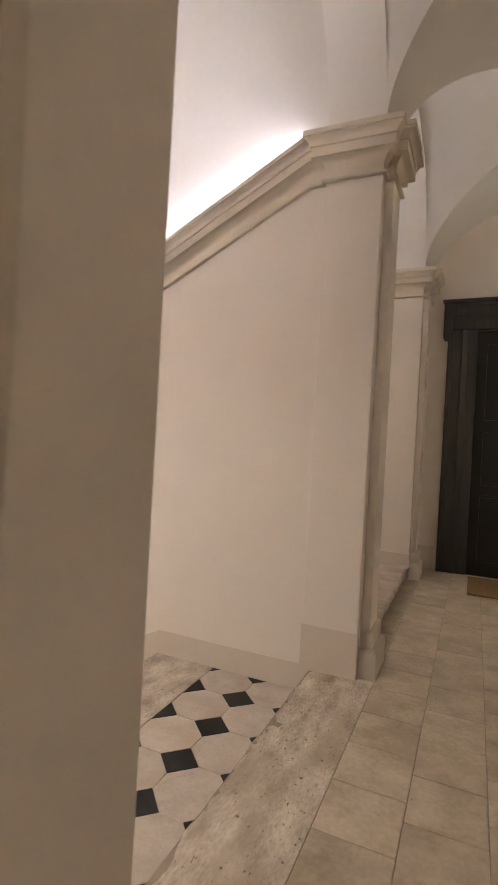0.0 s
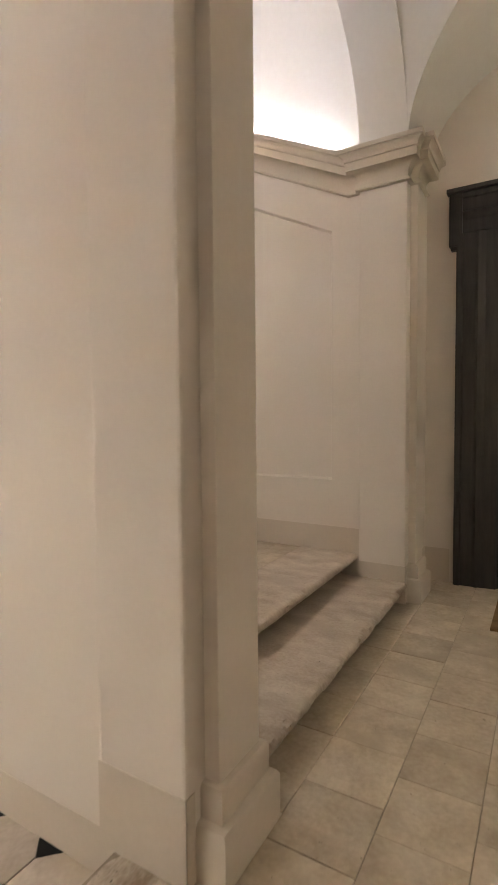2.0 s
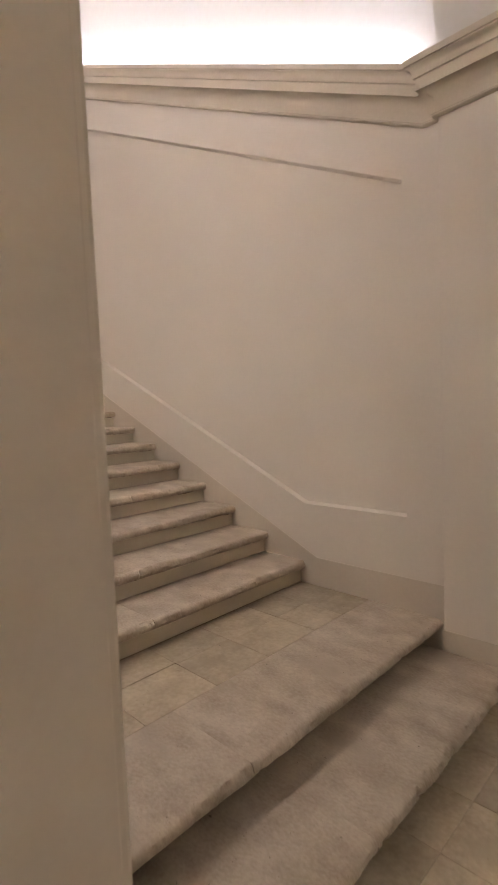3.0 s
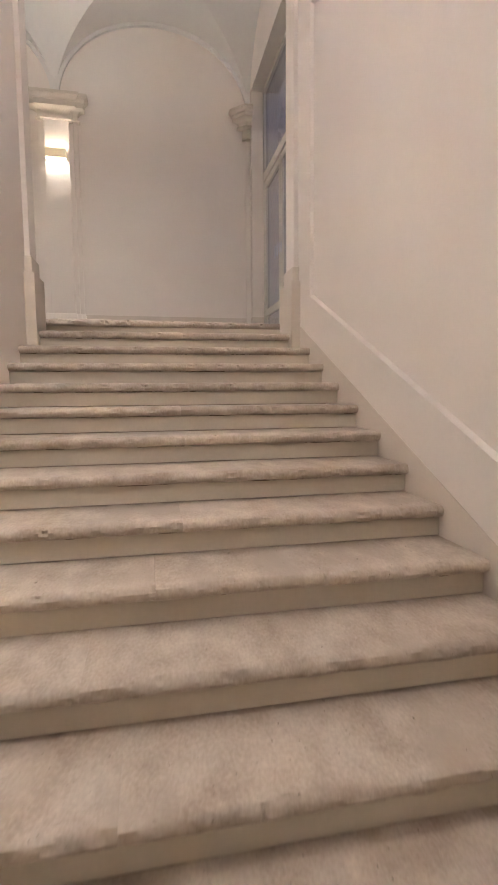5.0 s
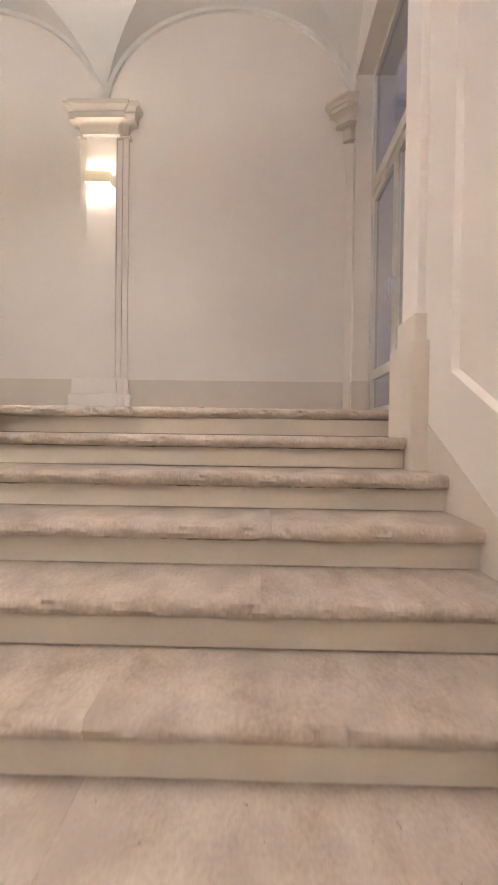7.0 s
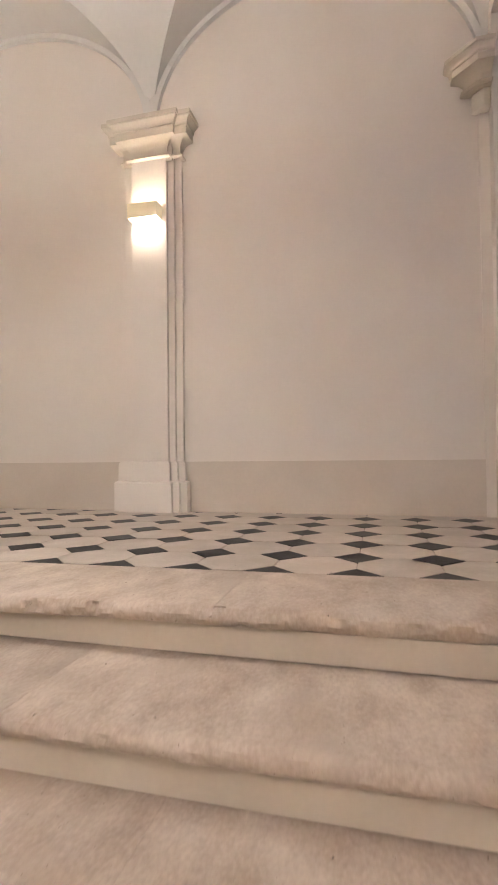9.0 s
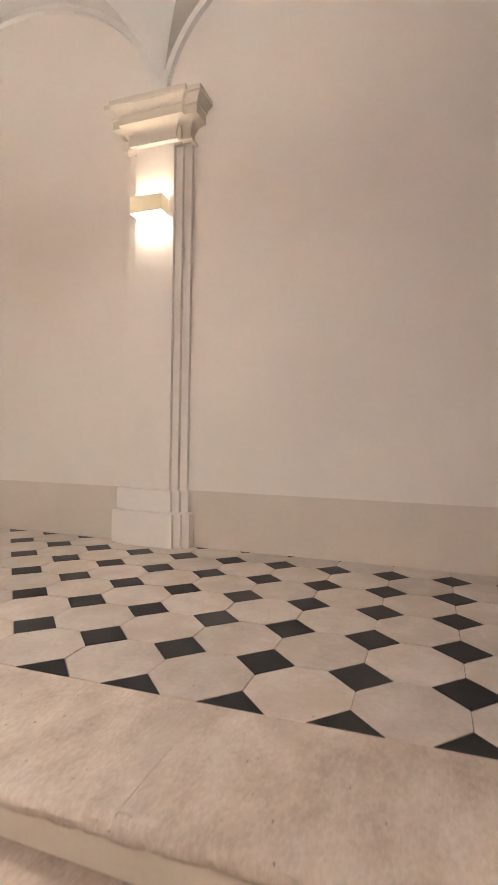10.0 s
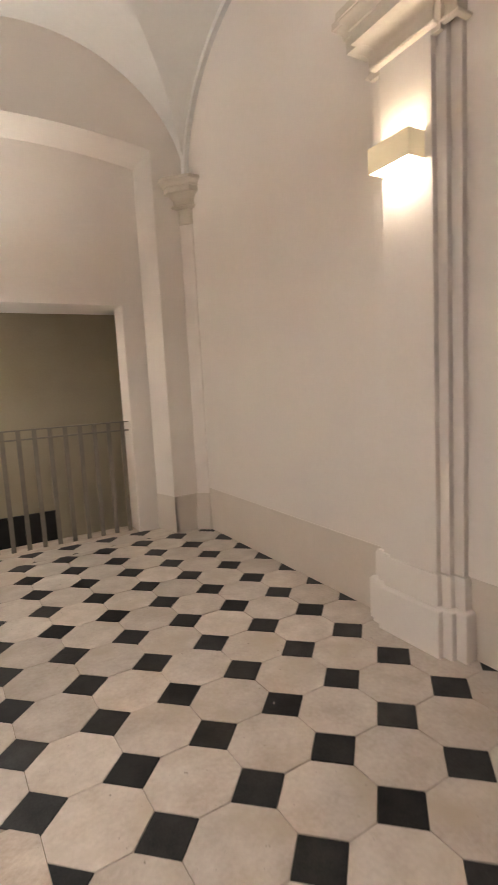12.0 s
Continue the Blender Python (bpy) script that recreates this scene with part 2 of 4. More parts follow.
def groin(x0, x1, y0, y1, spring, rx, ry, n=24):
    """The shell of two crossing barrels; rx: rise of the one that spans x, ry: of the other at the wall, whose crown climbs to rx in the middle."""
    bm = bmesh.new()
    us = [math.sin(math.pi / 2 * (1 - k / n)) for k in range(n + 1)]
    crown = lambda u: ry + (rx - ry) * (1 - abs(u))
    vs = [math.sqrt(max(0, 1 - (rx * math.sqrt(max(0, 1 - u * u)) / crown(u)) ** 2)) for u in us]
    us, vs = [-u for u in us] + us[-2::-1], [-v for v in vs] + vs[-2::-1]
    cx, cy, hx, hy = (x0 + x1) / 2, (y0 + y1) / 2, (x1 - x0) / 2, (y1 - y0) / 2
    grid = [[bm.verts.new((cx + hx * u, cy + hy * v, spring + max(rx * math.sqrt(max(0, 1 - u * u)), crown(u) * math.sqrt(max(0, 1 - v * v))))) for v in vs] for u in us]
    for i in range(len(us) - 1):
        for j in range(len(vs) - 1):
            a, b, c, d = grid[i][j], grid[i + 1][j], grid[i + 1][j + 1], grid[i][j + 1]
            if (us[i] + us[i + 1]) * (vs[j] + vs[j + 1]) > 0:
                bm.faces.new((a, b, c))
                bm.faces.new((a, c, d))
            else:
                bm.faces.new((a, b, d))
                bm.faces.new((b, c, d))
    return bm


# ---- plan ----
H, TREAD, X3 = 0.168, 0.367, -1.16       # riser, going, nose of the third step
WALL = 0.29                              # corridor face of the piers
SPRING = 3.54                            # top of the corridor's imposts
UP_L, UP_R = 4.40, 6.92                  # walls of the rising flight
DN_L, DN_R = 1.68, 4.13                  # walls of the falling flight
TOP, SPRING2 = 2.52, 5.93                # upper landing and its imposts
FAR, LAND_L, LAND_R, NEAR = -8.235, 1.40, 7.06, -5.52
SLOPE, SLOPE_DN = 0.458, 0.52
PITCH = 0.355                            # octagon tiles
SKEW = -0.032                            # drift of the landing's tile rows
CAPITAL = [(0, -0.32), (0.012, -0.32), (0.021, -0.316), (0.025, -0.308), (0.021, -0.300), (0.012, -0.296), (0.012, -0.287), (0.004, -0.284), (0.004, -0.236), (0.008, -0.220), (0.016, -0.203), (0.028, -0.187),
           (0.045, -0.175), (0.066, -0.169), (0.074, -0.168), (0.074, -0.102), (0.082, -0.098), (0.082, -0.087), (0.085, -0.074), (0.092, -0.060), (0.102, -0.050), (0.108, -0.045), (0.108, -0.038), (0.115, -0.036), (0.115, 0.0), (0, 0.0)]
IMPOST = [(o * 1.16, u * 0.94) for o, u in CAPITAL]
CAPITAL = [(o * 1.3, u) for o, u in CAPITAL]


def nose(i):
    return X3 - TREAD * (i - 3)

# ---- corridor ----
CX, CR = 1.685, 1.395                    # middle and half width of the corridor
structure("floor", boxes((-0.02, 3.10, -2.6, 7.62, -0.42, -0.0055)), GROUT, "grey mortar bed under limestone corridor tiles", "floor")

bm = boxes((-0.35, WALL, -2.6, 1.23, -0.42, 5.3))
structure("wall_corridor_west", bm, PLASTER, "cream painted plaster corridor wall beside the piers", "wall")
structure("wall_corridor_east", boxes((3.08, 3.3, -2.6, 7.9, -0.42, 5.3)), PLASTER, "plain cream plaster corridor wall", "wall")
structure("wall_corridor_south", boxes((-0.35, 3.3, -2.82, -2.6, -0.42, 5.3)), PLASTER, "plain cream plaster wall closing the corridor", "wall")
bm = boxes((-0.35, 0.86, 7.6, 7.9, -0.42, 5.3), (2.51, 3.08, 7.6, 7.9, -0.42, 5.3), (0.86, 2.51, 7.6, 7.9, 3.04, 5.3))
structure("wall_corridor_north", bm, PLASTER, "cream plaster end wall round the dark doorway", "wall")
structure("wall_behind_door", boxes((0.6, 2.8, 8.3, 8.4, -0.1, 3.4), (0.6, 0.7, 7.9, 8.3, -0.1, 3.4), (2.7, 2.8, 7.9, 8.3, -0.1, 3.4), (0.6, 2.8, 7.6, 8.4, -0.3, -0.1), (0.6, 2.8, 7.9, 8.4, 3.3, 3.4)), DARK, "dark wall behind the closed door", "wall")


def pier(name, y0, y1, label, p0=None, p1=None):
    """A pier with a flat pilaster towards the corridor, standing on a stepped base."""
    holder = root(name, label, "pier", kind="structure")
    p0, p1 = p0 or y0 + 0.10, p1 or y0 + 0.355
    part("shaft", boxes((-0.085, WALL, y0, y1, -0.42, SPRING)), PLASTER, holder, bevel=0.012)
    part("pilaster", boxes((WALL, 0.348, p0, p1, 0.30, SPRING - 0.285)), PLASTER, holder, bevel=0.004)
    base = [(0, 0), (0.056, 0), (0.056, 0.165), (0.046, 0.182), (0.026, 0.19), (0.026, 0.285), (0.018, 0.30), (0, 0.305)]
    bm = bmesh.new()
    sweep(bm, [(WALL, p0, 0), (0.348, p0, 0), (0.348, p1, 0), (WALL, p1, 0)], base, -1)
    part("plinth", bm, SKIRT, holder, "tan painted stepped plinth", smooth=True)
    bm = boxes((WALL, 0.348, p0 + 0.001, p1 - 0.001, -0.2, 0.305))
    part("plinth_core", bm, SKIRT, holder)
    # painted skirting on the pier's own faces
    bm = boxes((-0.088, WALL + 0.003, y0 - 0.003, y0 + 0.0, -0.42, 0.295), (-0.088, WALL + 0.003, y1, y1 + 0.003, -0.42, 0.295),
               (WALL, WALL + 0.003, y0 - 0.003, p0 - 0.057, 0, 0.295), (WALL, WALL + 0.003, p1 + 0.057, y1 + 0.003, 0, 0.295))
    part("skirting", bm, SKIRT, holder, "tan painted skirting band")
    return holder


pier("pier_south", 1.23, 1.74, "cream plaster pier with flat pilaster beside the falling stair", 1.315, 1.655)
pier("pier_middle", 4.09, 4.50, "cream plaster pier between the rising and the falling stair")
pier("pier_north", 6.87, 7.30, "cream plaster pier beside the dark doorway")
structure("wall_corner_north", boxes((-0.085, WALL - 0.002, 7.30, 7.6, -0.42, 5.3)), PLASTER, "cream plaster wall between pier and end wall", "wall")
bm = boxes((WALL, WALL + 0.004, 7.30, 7.6, 0, 0.295), (WALL + 0.004, 0.50, 7.596, 7.6, 0, 0.295))
structure("skirting_north", bm, SKIRT, "tan painted skirting beside the door", "skirting")

S_UP = (SPRING2 - SPRING) / 5.02
S_DN = 0.53
bm = bmesh.new()
sweep(bm, [(-5.4, DN_R, SPRING - S_DN * 5.2), (-0.20, DN_R, SPRING), (-0.085, DN_R, SPRING), (-0.085, 4.09, SPRING), (WALL, 4.09, SPRING), (WALL, 4.19, SPRING), (0.348, 4.19, SPRING), (0.348, 4.445, SPRING),
           (WALL, 4.445, SPRING), (WALL, 4.50, SPRING), (-0.085, 4.50, SPRING), (-0.085, UP_L, SPRING), (-0.19, UP_L, SPRING), (-5.21, UP_L, SPRING2), (-5.23, UP_L, SPRING2), (-5.23, 4.445, SPRING2), (-5.50, 4.445, SPRING2), (-5.50, 4.30, SPRING2)], IMPOST, -1)
structure("cornice_middle", bm, MOULD, "cream moulded stucco cornice wrapping the middle pier", "cornice", smooth=True)
bm = bmesh.new()
sweep(bm, [(-5.50, LAND_R, SPRING2), (-5.50, 6.875, SPRING2), (-5.23, 6.875, SPRING2), (-5.23, UP_R, SPRING2), (-5.21, UP_R, SPRING2), (-0.19, UP_R, SPRING), (-0.085, UP_R, SPRING), (-0.085, 6.87, SPRING), (WALL, 6.87, SPRING), (WALL, 6.97, SPRING),
           (0.348, 6.97, SPRING), (0.348, 7.225, SPRING), (WALL, 7.225, SPRING), (WALL, 7.30, SPRING)], IMPOST, -1)
structure("cornice_north", bm, MOULD, "cream moulded stucco cornice rising with the stair", "cornice", smooth=True)
bm = bmesh.new()
sweep(bm, [(WALL, 1.23, SPRING), (WALL, 1.315, SPRING), (0.348, 1.315, SPRING), (0.348, 1.655, SPRING), (WALL, 1.655, SPRING), (WALL, 1.74, SPRING), (-0.085, 1.74, SPRING), (-0.085, DN_L, SPRING), (-0.20, DN_L, SPRING), (-5.4, DN_L, SPRING - S_DN * 5.2)], IMPOST, -1)
structure("cornice_south", bm, MOULD, "cream moulded stucco cornice falling with the stair", "cornice", smooth=True)

# arched walls above the imposts
structure("arch_wall_rising", arch_wall("x", -0.085, WALL, 4.50, 6.87, 4.30, 7.6, SPRING, 1.02, 5.3), VAULT, "white plaster arch over the rising stair", "arch", smooth=True)
structure("arch_wall_falling", arch_wall("x", -0.085, WALL, 1.74, 4.09, 1.23, 4.30, SPRING, 1.02, 5.3), VAULT, "white plaster arch over the falling stair", "arch", smooth=True)

# barrel vault of the corridor, cut by a lunette over each arch
BARREL = 0.97
for k, (a, b) in enumerate(((-1.4, 1.23), (1.74, 4.09), (4.50, 6.87))):
    structure(f"vault_corridor_{k + 1}", groin(WALL, WALL + 2 * CR, a, b, SPRING, BARREL, 1.09), VAULT, "white plaster vault with lunettes over the corridor", "vault", smooth=True)
for k, (a, b) in enumerate(((-2.6, -1.4), (1.23, 1.74), (4.09, 4.50), (6.87, 7.6))):
    structure(f"barrel_corridor_{k + 1}", band("y", a, b, CX, CR + 0.05, CR, BARREL + 0.06, BARREL, SPRING), VAULT, "white plaster barrel between two lunettes", "vault", smooth=True)
structure("ceiling_corridor", boxes((-0.35, 3.3, -2.8, 7.9, 5.3, 5.5)), VAULT, "plain slab above the corridor vaults", "ceiling")

# door at the corridor's end
door = root("door_1", "tall dark stained double door with moulded eared frame, closed", "door", (CX, 7.6, 0), kind="structure")
prof = [(0, 0), (0.0, -0.055), (0.02, -0.065), (0.05, -0.065), (0.06, -0.05), (0.16, -0.045), (0.18, -0.06), (0.24, -0.035), (0.345, -0.03), (0.36, 0.0)]


def casing(bm, x0, x1, z0, z1, upright):
    """One board of the frame with stepped mouldings; x and z from the frame's outer edge."""
    if upright:
        s = 1 if x1 > x0 else -1
        poly = [(x0 + s * abs(x1 - x0) * o / 0.36, y) for o, y in prof]
        prism(bm, poly, "z", z0, z1)
    else:
        poly = [(y, z1 - abs(z1 - z0) * o / 0.36) for o, y in prof]
        lo = [bm.verts.new((x0, y, z)) for y, z in poly]
        hi = [bm.verts.new((x1, y, z)) for y, z in poly]
        bm.faces.new(lo)
        bm.faces.new(hi[::-1])
        for i in range(len(poly)):
            j = (i + 1) % len(poly)
            bm.faces.new((lo[j], lo[i], hi[i], hi[j]))


for s in (-1, 1):
    bm = bmesh.new()
    casing(bm, s * 1.145, s * 0.80, 0, 3.0, True)
    part("door_post", bm, WOOD, door, "dark moulded door post")
    bm = boxes(*[(min(s * 1.205, s * 1.10), max(s * 1.205, s * 1.10), -0.068, 0, 2.90, 3.34)])
    part("frame_ear", bm, WOOD, door, bevel=0.008)
    bm = boxes((min(s * 1.19, s * 1.14), max(s * 1.19, s * 1.14), -0.06, 0, 2.87, 2.90))
    part("ear_drop", bm, WOOD, door, bevel=0.006)
bm = bmesh.new()
casing(bm, -1.2, 1.2, 3.0, 3.34, False)
part("lintel", bm, WOOD, door, "dark moulded lintel")
part("lintel_cap", boxes((-1.225, 1.225, -0.09, 0, 3.34, 3.375)), WOOD, door, bevel=0.008)
for s in (-1, 1):
    leaf = part("door_leaf", boxes((min(0.006 * s, 0.80 * s), max(0.006 * s, 0.80 * s), 0.09, 0.14, -0.012, 3.0)), LEAF, door, "black panelled leaf")
    for z0, z1 in ((0.16, 0.95), (1.10, 1.75), (1.90, 2.84)):
        x0, x1 = sorted((0.11 * s, 0.69 * s))
        bm = bmesh.new()
        sweep(bm, [(x0, 0.09, 0), (x1, 0.09, 0)], [(0, z0), (0.014, z0), (0.014, z1), (0, z1)], -1)
        part("panel", bm, LEAF, leaf, bevel=0.012)
        bm = boxes((x0 - 0.03, x1 + 0.03, 0.082, 0.09, z0 - 0.03, z0), (x0 - 0.03, x1 + 0.03, 0.082, 0.09, z1, z1 + 0.03), (x0 - 0.03, x0, 0.082, 0.09, z0, z1), (x1, x1 + 0.03, 0.082, 0.09, z0, z1))
        part("bead", bm, LEAF, leaf)

bm = boxes((0.915, 2.32, 6.64, 7.44, 0.003, 0.022))
tagged(part("doormat", bm, COIR, None, bevel=0.006), "brown coir doormat lying before the dark door", "doormat")

# ---- rising stair ----
stair = root("staircase_up", "worn travertine stair with painted risers rising between plaster walls", "staircase", kind="structure")


def slab(bm, x_nose, x_back, y0, y1, top, thick, seed, wear=0.006, segs=None):
    """A stone tread with a rounded, chipped nose towards +x."""
    segs = segs or max(6, int((y1 - y0) / 0.013))
    r = thick / 2
    prof = [(x_back, 0), (x_nose - 0.22, 0), (x_nose - 0.12, 0), (x_nose - 0.06, -0.0015)]
    prof += [(x_nose - r + r * math.sin(radians(a)), -r + r * math.cos(radians(a))) for a in (0, 25, 50, 75, 100, 130, 160, 180)]
    prof += [(x_back, -thick)]
    rows = []
    for s in range(segs + 1):
        y = y0 + (y1 - y0) * s / segs
        row = []
        for k, (x, z) in enumerate(prof):
            near = max(0.0, 1 - (x_nose - x) / 0.16)
            w = noise.noise(Vector((y * 9, seed * 7.3, k * 0.25)))
            c = max(0.0, noise.noise(Vector((y * 30, seed * 3.1 + 50, k * 0.5))) - 0.25) + 0.5 * max(0.0, noise.noise(Vector((y * 48, seed * 2.1 + 20, k * 0.9))) - 0.2)
            g = noise.noise(Vector((y * 2.3, seed * 5.7, 9)))
            row.append(bm.verts.new((x - near * (wear * w + 0.024 * c * (wear / 0.006) * 0.8), y, top + z - near * max(0, wear * 0.7 * w + wear * 0.5 * g) - near * 0.008 * c)))
        rows.append(row)
    for a, b in zip(rows, rows[1:]):
        for k in range(len(prof)):
            j = (k + 1) % len(prof)
            bm.faces.new((a[k], a[j], b[j], b[k]))
    bm.faces.new(rows[0])
    bm.faces.new(rows[-1][::-1])
    return bm


rng = random.Random(4)
OVER, THICK = 0.045, 0.062
noses = {1: 0.305, 2: -0.11, **{i: nose(i) for i in range(3, 15)}, 15: -5.635}
for i in range(1, 16):
    y0, y1 = (4.50, 6.87) if i == 1 else {14: (4.495, 6.825), 15: (4.36, 7.055)}.get(i, (UP_L, UP_R))
    x = noses[i]
    back = noses[i + 1] - (0.14 if i < 2 else OVER + 0.02) if i < 15 else -6.157
    if i == 2:
        back = -0.62
    cut = y0 + (y1 - y0) * rng.uniform(0.3, 0.7)
    # the two lowest risers carry the shade of the deep overhang in their colour
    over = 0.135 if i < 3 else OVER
    step = part("step", boxes((x - over - 0.03, x - over, y0 + 0.001, y1 - 0.001, H * (i - 1) + (0.005 if i > 1 else 0), H * i - THICK - 0.004)), SHADED_RISER if i < 3 else RISER, stair, "riser painted dark as overhang shade, deep under a stone tread" if i < 3 else "cream painted riser under a stone tread")
    for a, b in ((y0 + 0.001, cut - 0.0004), (cut + 0.0004, y1 - 0.001)):
        bm = bmesh.new()
        slab(bm, x, back, a, b, H * i, THICK, i + (0.5 if a > y0 + 0.1 else 0), {1: 0.012, 15: 0.013}.get(i, 0.0085))
        if i == 15:                      # the top step runs a little askew, like the tiles behind it
            for v in bm.verts:
                v.co.x += SKEW * (v.co.y - 5.6)
        part("tread", bm, TRAVERTINE, step, "worn travertine slab with chipped rounded nose", smooth=True)
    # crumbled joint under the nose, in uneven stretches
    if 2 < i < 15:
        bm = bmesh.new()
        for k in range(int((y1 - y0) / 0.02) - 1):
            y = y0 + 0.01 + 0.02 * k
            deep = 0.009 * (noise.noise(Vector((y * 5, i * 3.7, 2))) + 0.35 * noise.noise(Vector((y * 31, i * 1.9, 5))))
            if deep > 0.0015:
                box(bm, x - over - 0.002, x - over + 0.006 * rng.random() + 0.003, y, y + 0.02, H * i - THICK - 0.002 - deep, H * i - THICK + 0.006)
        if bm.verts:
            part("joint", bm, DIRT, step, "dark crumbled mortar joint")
        else:
            bm.free()
# stone tiles of the small lower landing
cols = [UP_L, 4.72, 5.12, 5.53, 5.90, 6.31, 6.60, UP_R]
bed = part("landing_bed", boxes((-1.2, -0.24, UP_L, UP_R, 0.05, 2 * H - 0.03)), GROUT, stair)
for a, b in zip(cols, cols[1:]):
    cut = -0.62 - rng.uniform(0.22, 0.34)
    for x0, x1 in ((cut + 0.0015, -0.623), (nose(3) - OVER, cut - 0.0015)):
        bm = bmesh.new()
        box(bm, x0, x1, a + 0.0015, b - 0.0015, 2 * H - 0.03, 2 * H + rng.uniform(-0.001, 0.001))
        part("stone_tile", bm, STONE, bed)
# solid core under the steps
bm = bmesh.new()
prism(bm, [(nose(3) - 0.1, 0.2), (nose(15) - 0.1, TOP - 0.24), (nose(15) - 0.1, TOP - 0.6), (nose(3) - 0.1, -0.4)], "y", UP_L + 0.01, UP_R - 0.01)
part("core", bm, GROUT, stair)
part("core_low", boxes((-1.2, 0.16, 4.41, 6.91, -0.4, 0.07)), GROUT, stair)


def panel_rim(bm, loop, y_face, d, width):
    """Splayed rim round a sunk panel; loop runs round the panel's outline."""
    n = len(loop)
    area = sum(loop[i][0] * loop[(i + 1) % n][1] - loop[(i + 1) % n][0] * loop[i][1] for i in range(n))
    sg = 1 if area > 0 else -1
    inner = []
    for i in range(n):
        p0, p1, p2 = Vector(loop[i - 1]), Vector(loop[i]), Vector(loop[(i + 1) % n])
        e1, e2 = (p1 - p0).normalized(), (p2 - p1).normalized()
        n1, n2 = Vector((-e1.y, e1.x)) * sg, Vector((-e2.y, e2.x)) * sg
        m = (n1 + n2) / (1 + n1.dot(n2))
        inner.append(p1 + m * width)
    a = [bm.verts.new((p[0], y_face, p[1])) for p in loop]
    b = [bm.verts.new((p[0], y_face + d * 0.97, p[1])) for p in inner]
    for i in range(n):
        j = (i + 1) % n
        bm.faces.new((a[i], a[j], b[j], b[i]))


def panelled_wall(name, y_face, into, lines, x_edges, label, panel=()):
    """A stair wall whose sunk panel follows the slope. lines: heights at the right and left edge for base, panel bottom, kink, panel top, wall top."""
    d = 0.034 * into
    bm = bmesh.new()
    for poly in lines:
        prism(bm, poly, "y", y_face, y_face + d)
    x0, x1, z0, z1 = x_edges
    prism(bm, [(x0, z0[0]), (x1, z0[1]), (x1, z1[1]), (x0, z1[0])], "y", y_face + d, y_face + (0.28 if y_face > 5 else 0.20) * into)
    if panel:
        panel_rim(bm, panel, y_face, d, 0.015)
    return structure(name, bm, PLASTER, label, "wall")


PB, PT = 0.94, 3.00                       # panel bottom and top at its low end
xl, xr, xk = -4.86, -0.335, -1.15
pbl, ptl = 2.655, 5.165
zt = 6.2
panelled_wall("wall_stair_north", UP_R, 1, [
    [(xr, -0.4), (-0.085, -0.4), (-0.085, zt), (xr, zt)],
    [(xl, 1.0), (xl, zt), (-5.49, zt), (-5.49, 1.0)],
    [(xr, -0.4), (xr, PB), (xk, PB), (xk, -0.4)],
    [(xk, -0.4), (xk, PB), (xl, pbl), (xl, 1.0)],
    [(xr, PT), (xr, zt), (xl, zt), (xl, ptl)],
], (-5.49, -0.085, (0.8, -0.4), (zt, zt)), "cream plaster stair wall with a sloping sunk panel", ((xr, PB), (xk, PB), (xl, pbl), (xl, ptl), (xr, PT)))
# tan skirting that climbs with the steps
bm = bmesh.new()
prism(bm, [(-0.09, 0.1), (-0.09, 0.545), (-1.05, 0.545), (-5.16, 0.545 + SLOPE * 4.11), (-5.16, 1.6), (-1.2, 0.1)], "y", UP_R - 0.004, UP_R)
structure("skirting_stair", bm, SKIRT, "tan painted skirting climbing with the stair", "skirting")
# spine wall between the flights
bm = bmesh.new()
prism(bm, [(-0.085, -0.4), (-0.085, 4.9), (-3.0, 5.4), (-5.5, 6.4), (-5.5, -3.4), (-1.3, -1.2)], "y", 4.155, UP_L)
structure("wall_spine", bm, PLASTER, "cream plaster wall between the two flights", "wall")
# shallow pilasters at the head of the rising stair, on two-stepped plinths
for n_, y0, y1, sg in (("north", 6.875, 7.2, -1), ("south", 4.30, 4.445, 1)):
    h_ = root(f"pilaster_{n_}", "cream plaster pilaster with tan plinth at the stair's head", "pilaster", kind="structure")
    part("shaft", boxes((-5.50, -5.23, y0, y1, 1.9, SPRING2)), PLASTER, h_, bevel=0.006)
    face = y0 if sg < 0 else y1
    for nm, e, x0, x1, z0, z1 in (("plinth", 0.045, -5.59, -5.15, 1.9, 2.85), ("plinth_cap", 0.016, -5.535, -5.205, 2.85, 3.0)):
        a, b = sorted((face + sg * e, face - sg * 0.10))
        part(nm, boxes((x0, x1, a, b, z0, z1)), SKIRT, h_, "tan painted plinth", bevel=0.007)


# barrel vaults over the flights
def barrel(name, y0, y1, x_a, z_a, x_b, z_b, rise, label, n=26):
    bm = bmesh.new()
    pts = ellipse((y1 - y0) / 2, rise, n)
    a = [bm.verts.new((x_a, (y0 + y1) / 2 + u, z_a + z)) for u, z in pts]
    b = [bm.verts.new((x_b, (y0 + y1) / 2 + u, z_b + z)) for u, z in pts]
    for i in range(n):
        bm.faces.new((a[i], a[i + 1], b[i + 1], b[i]))
    return structure(name, bm, VAULT, label, "vault", smooth=True)


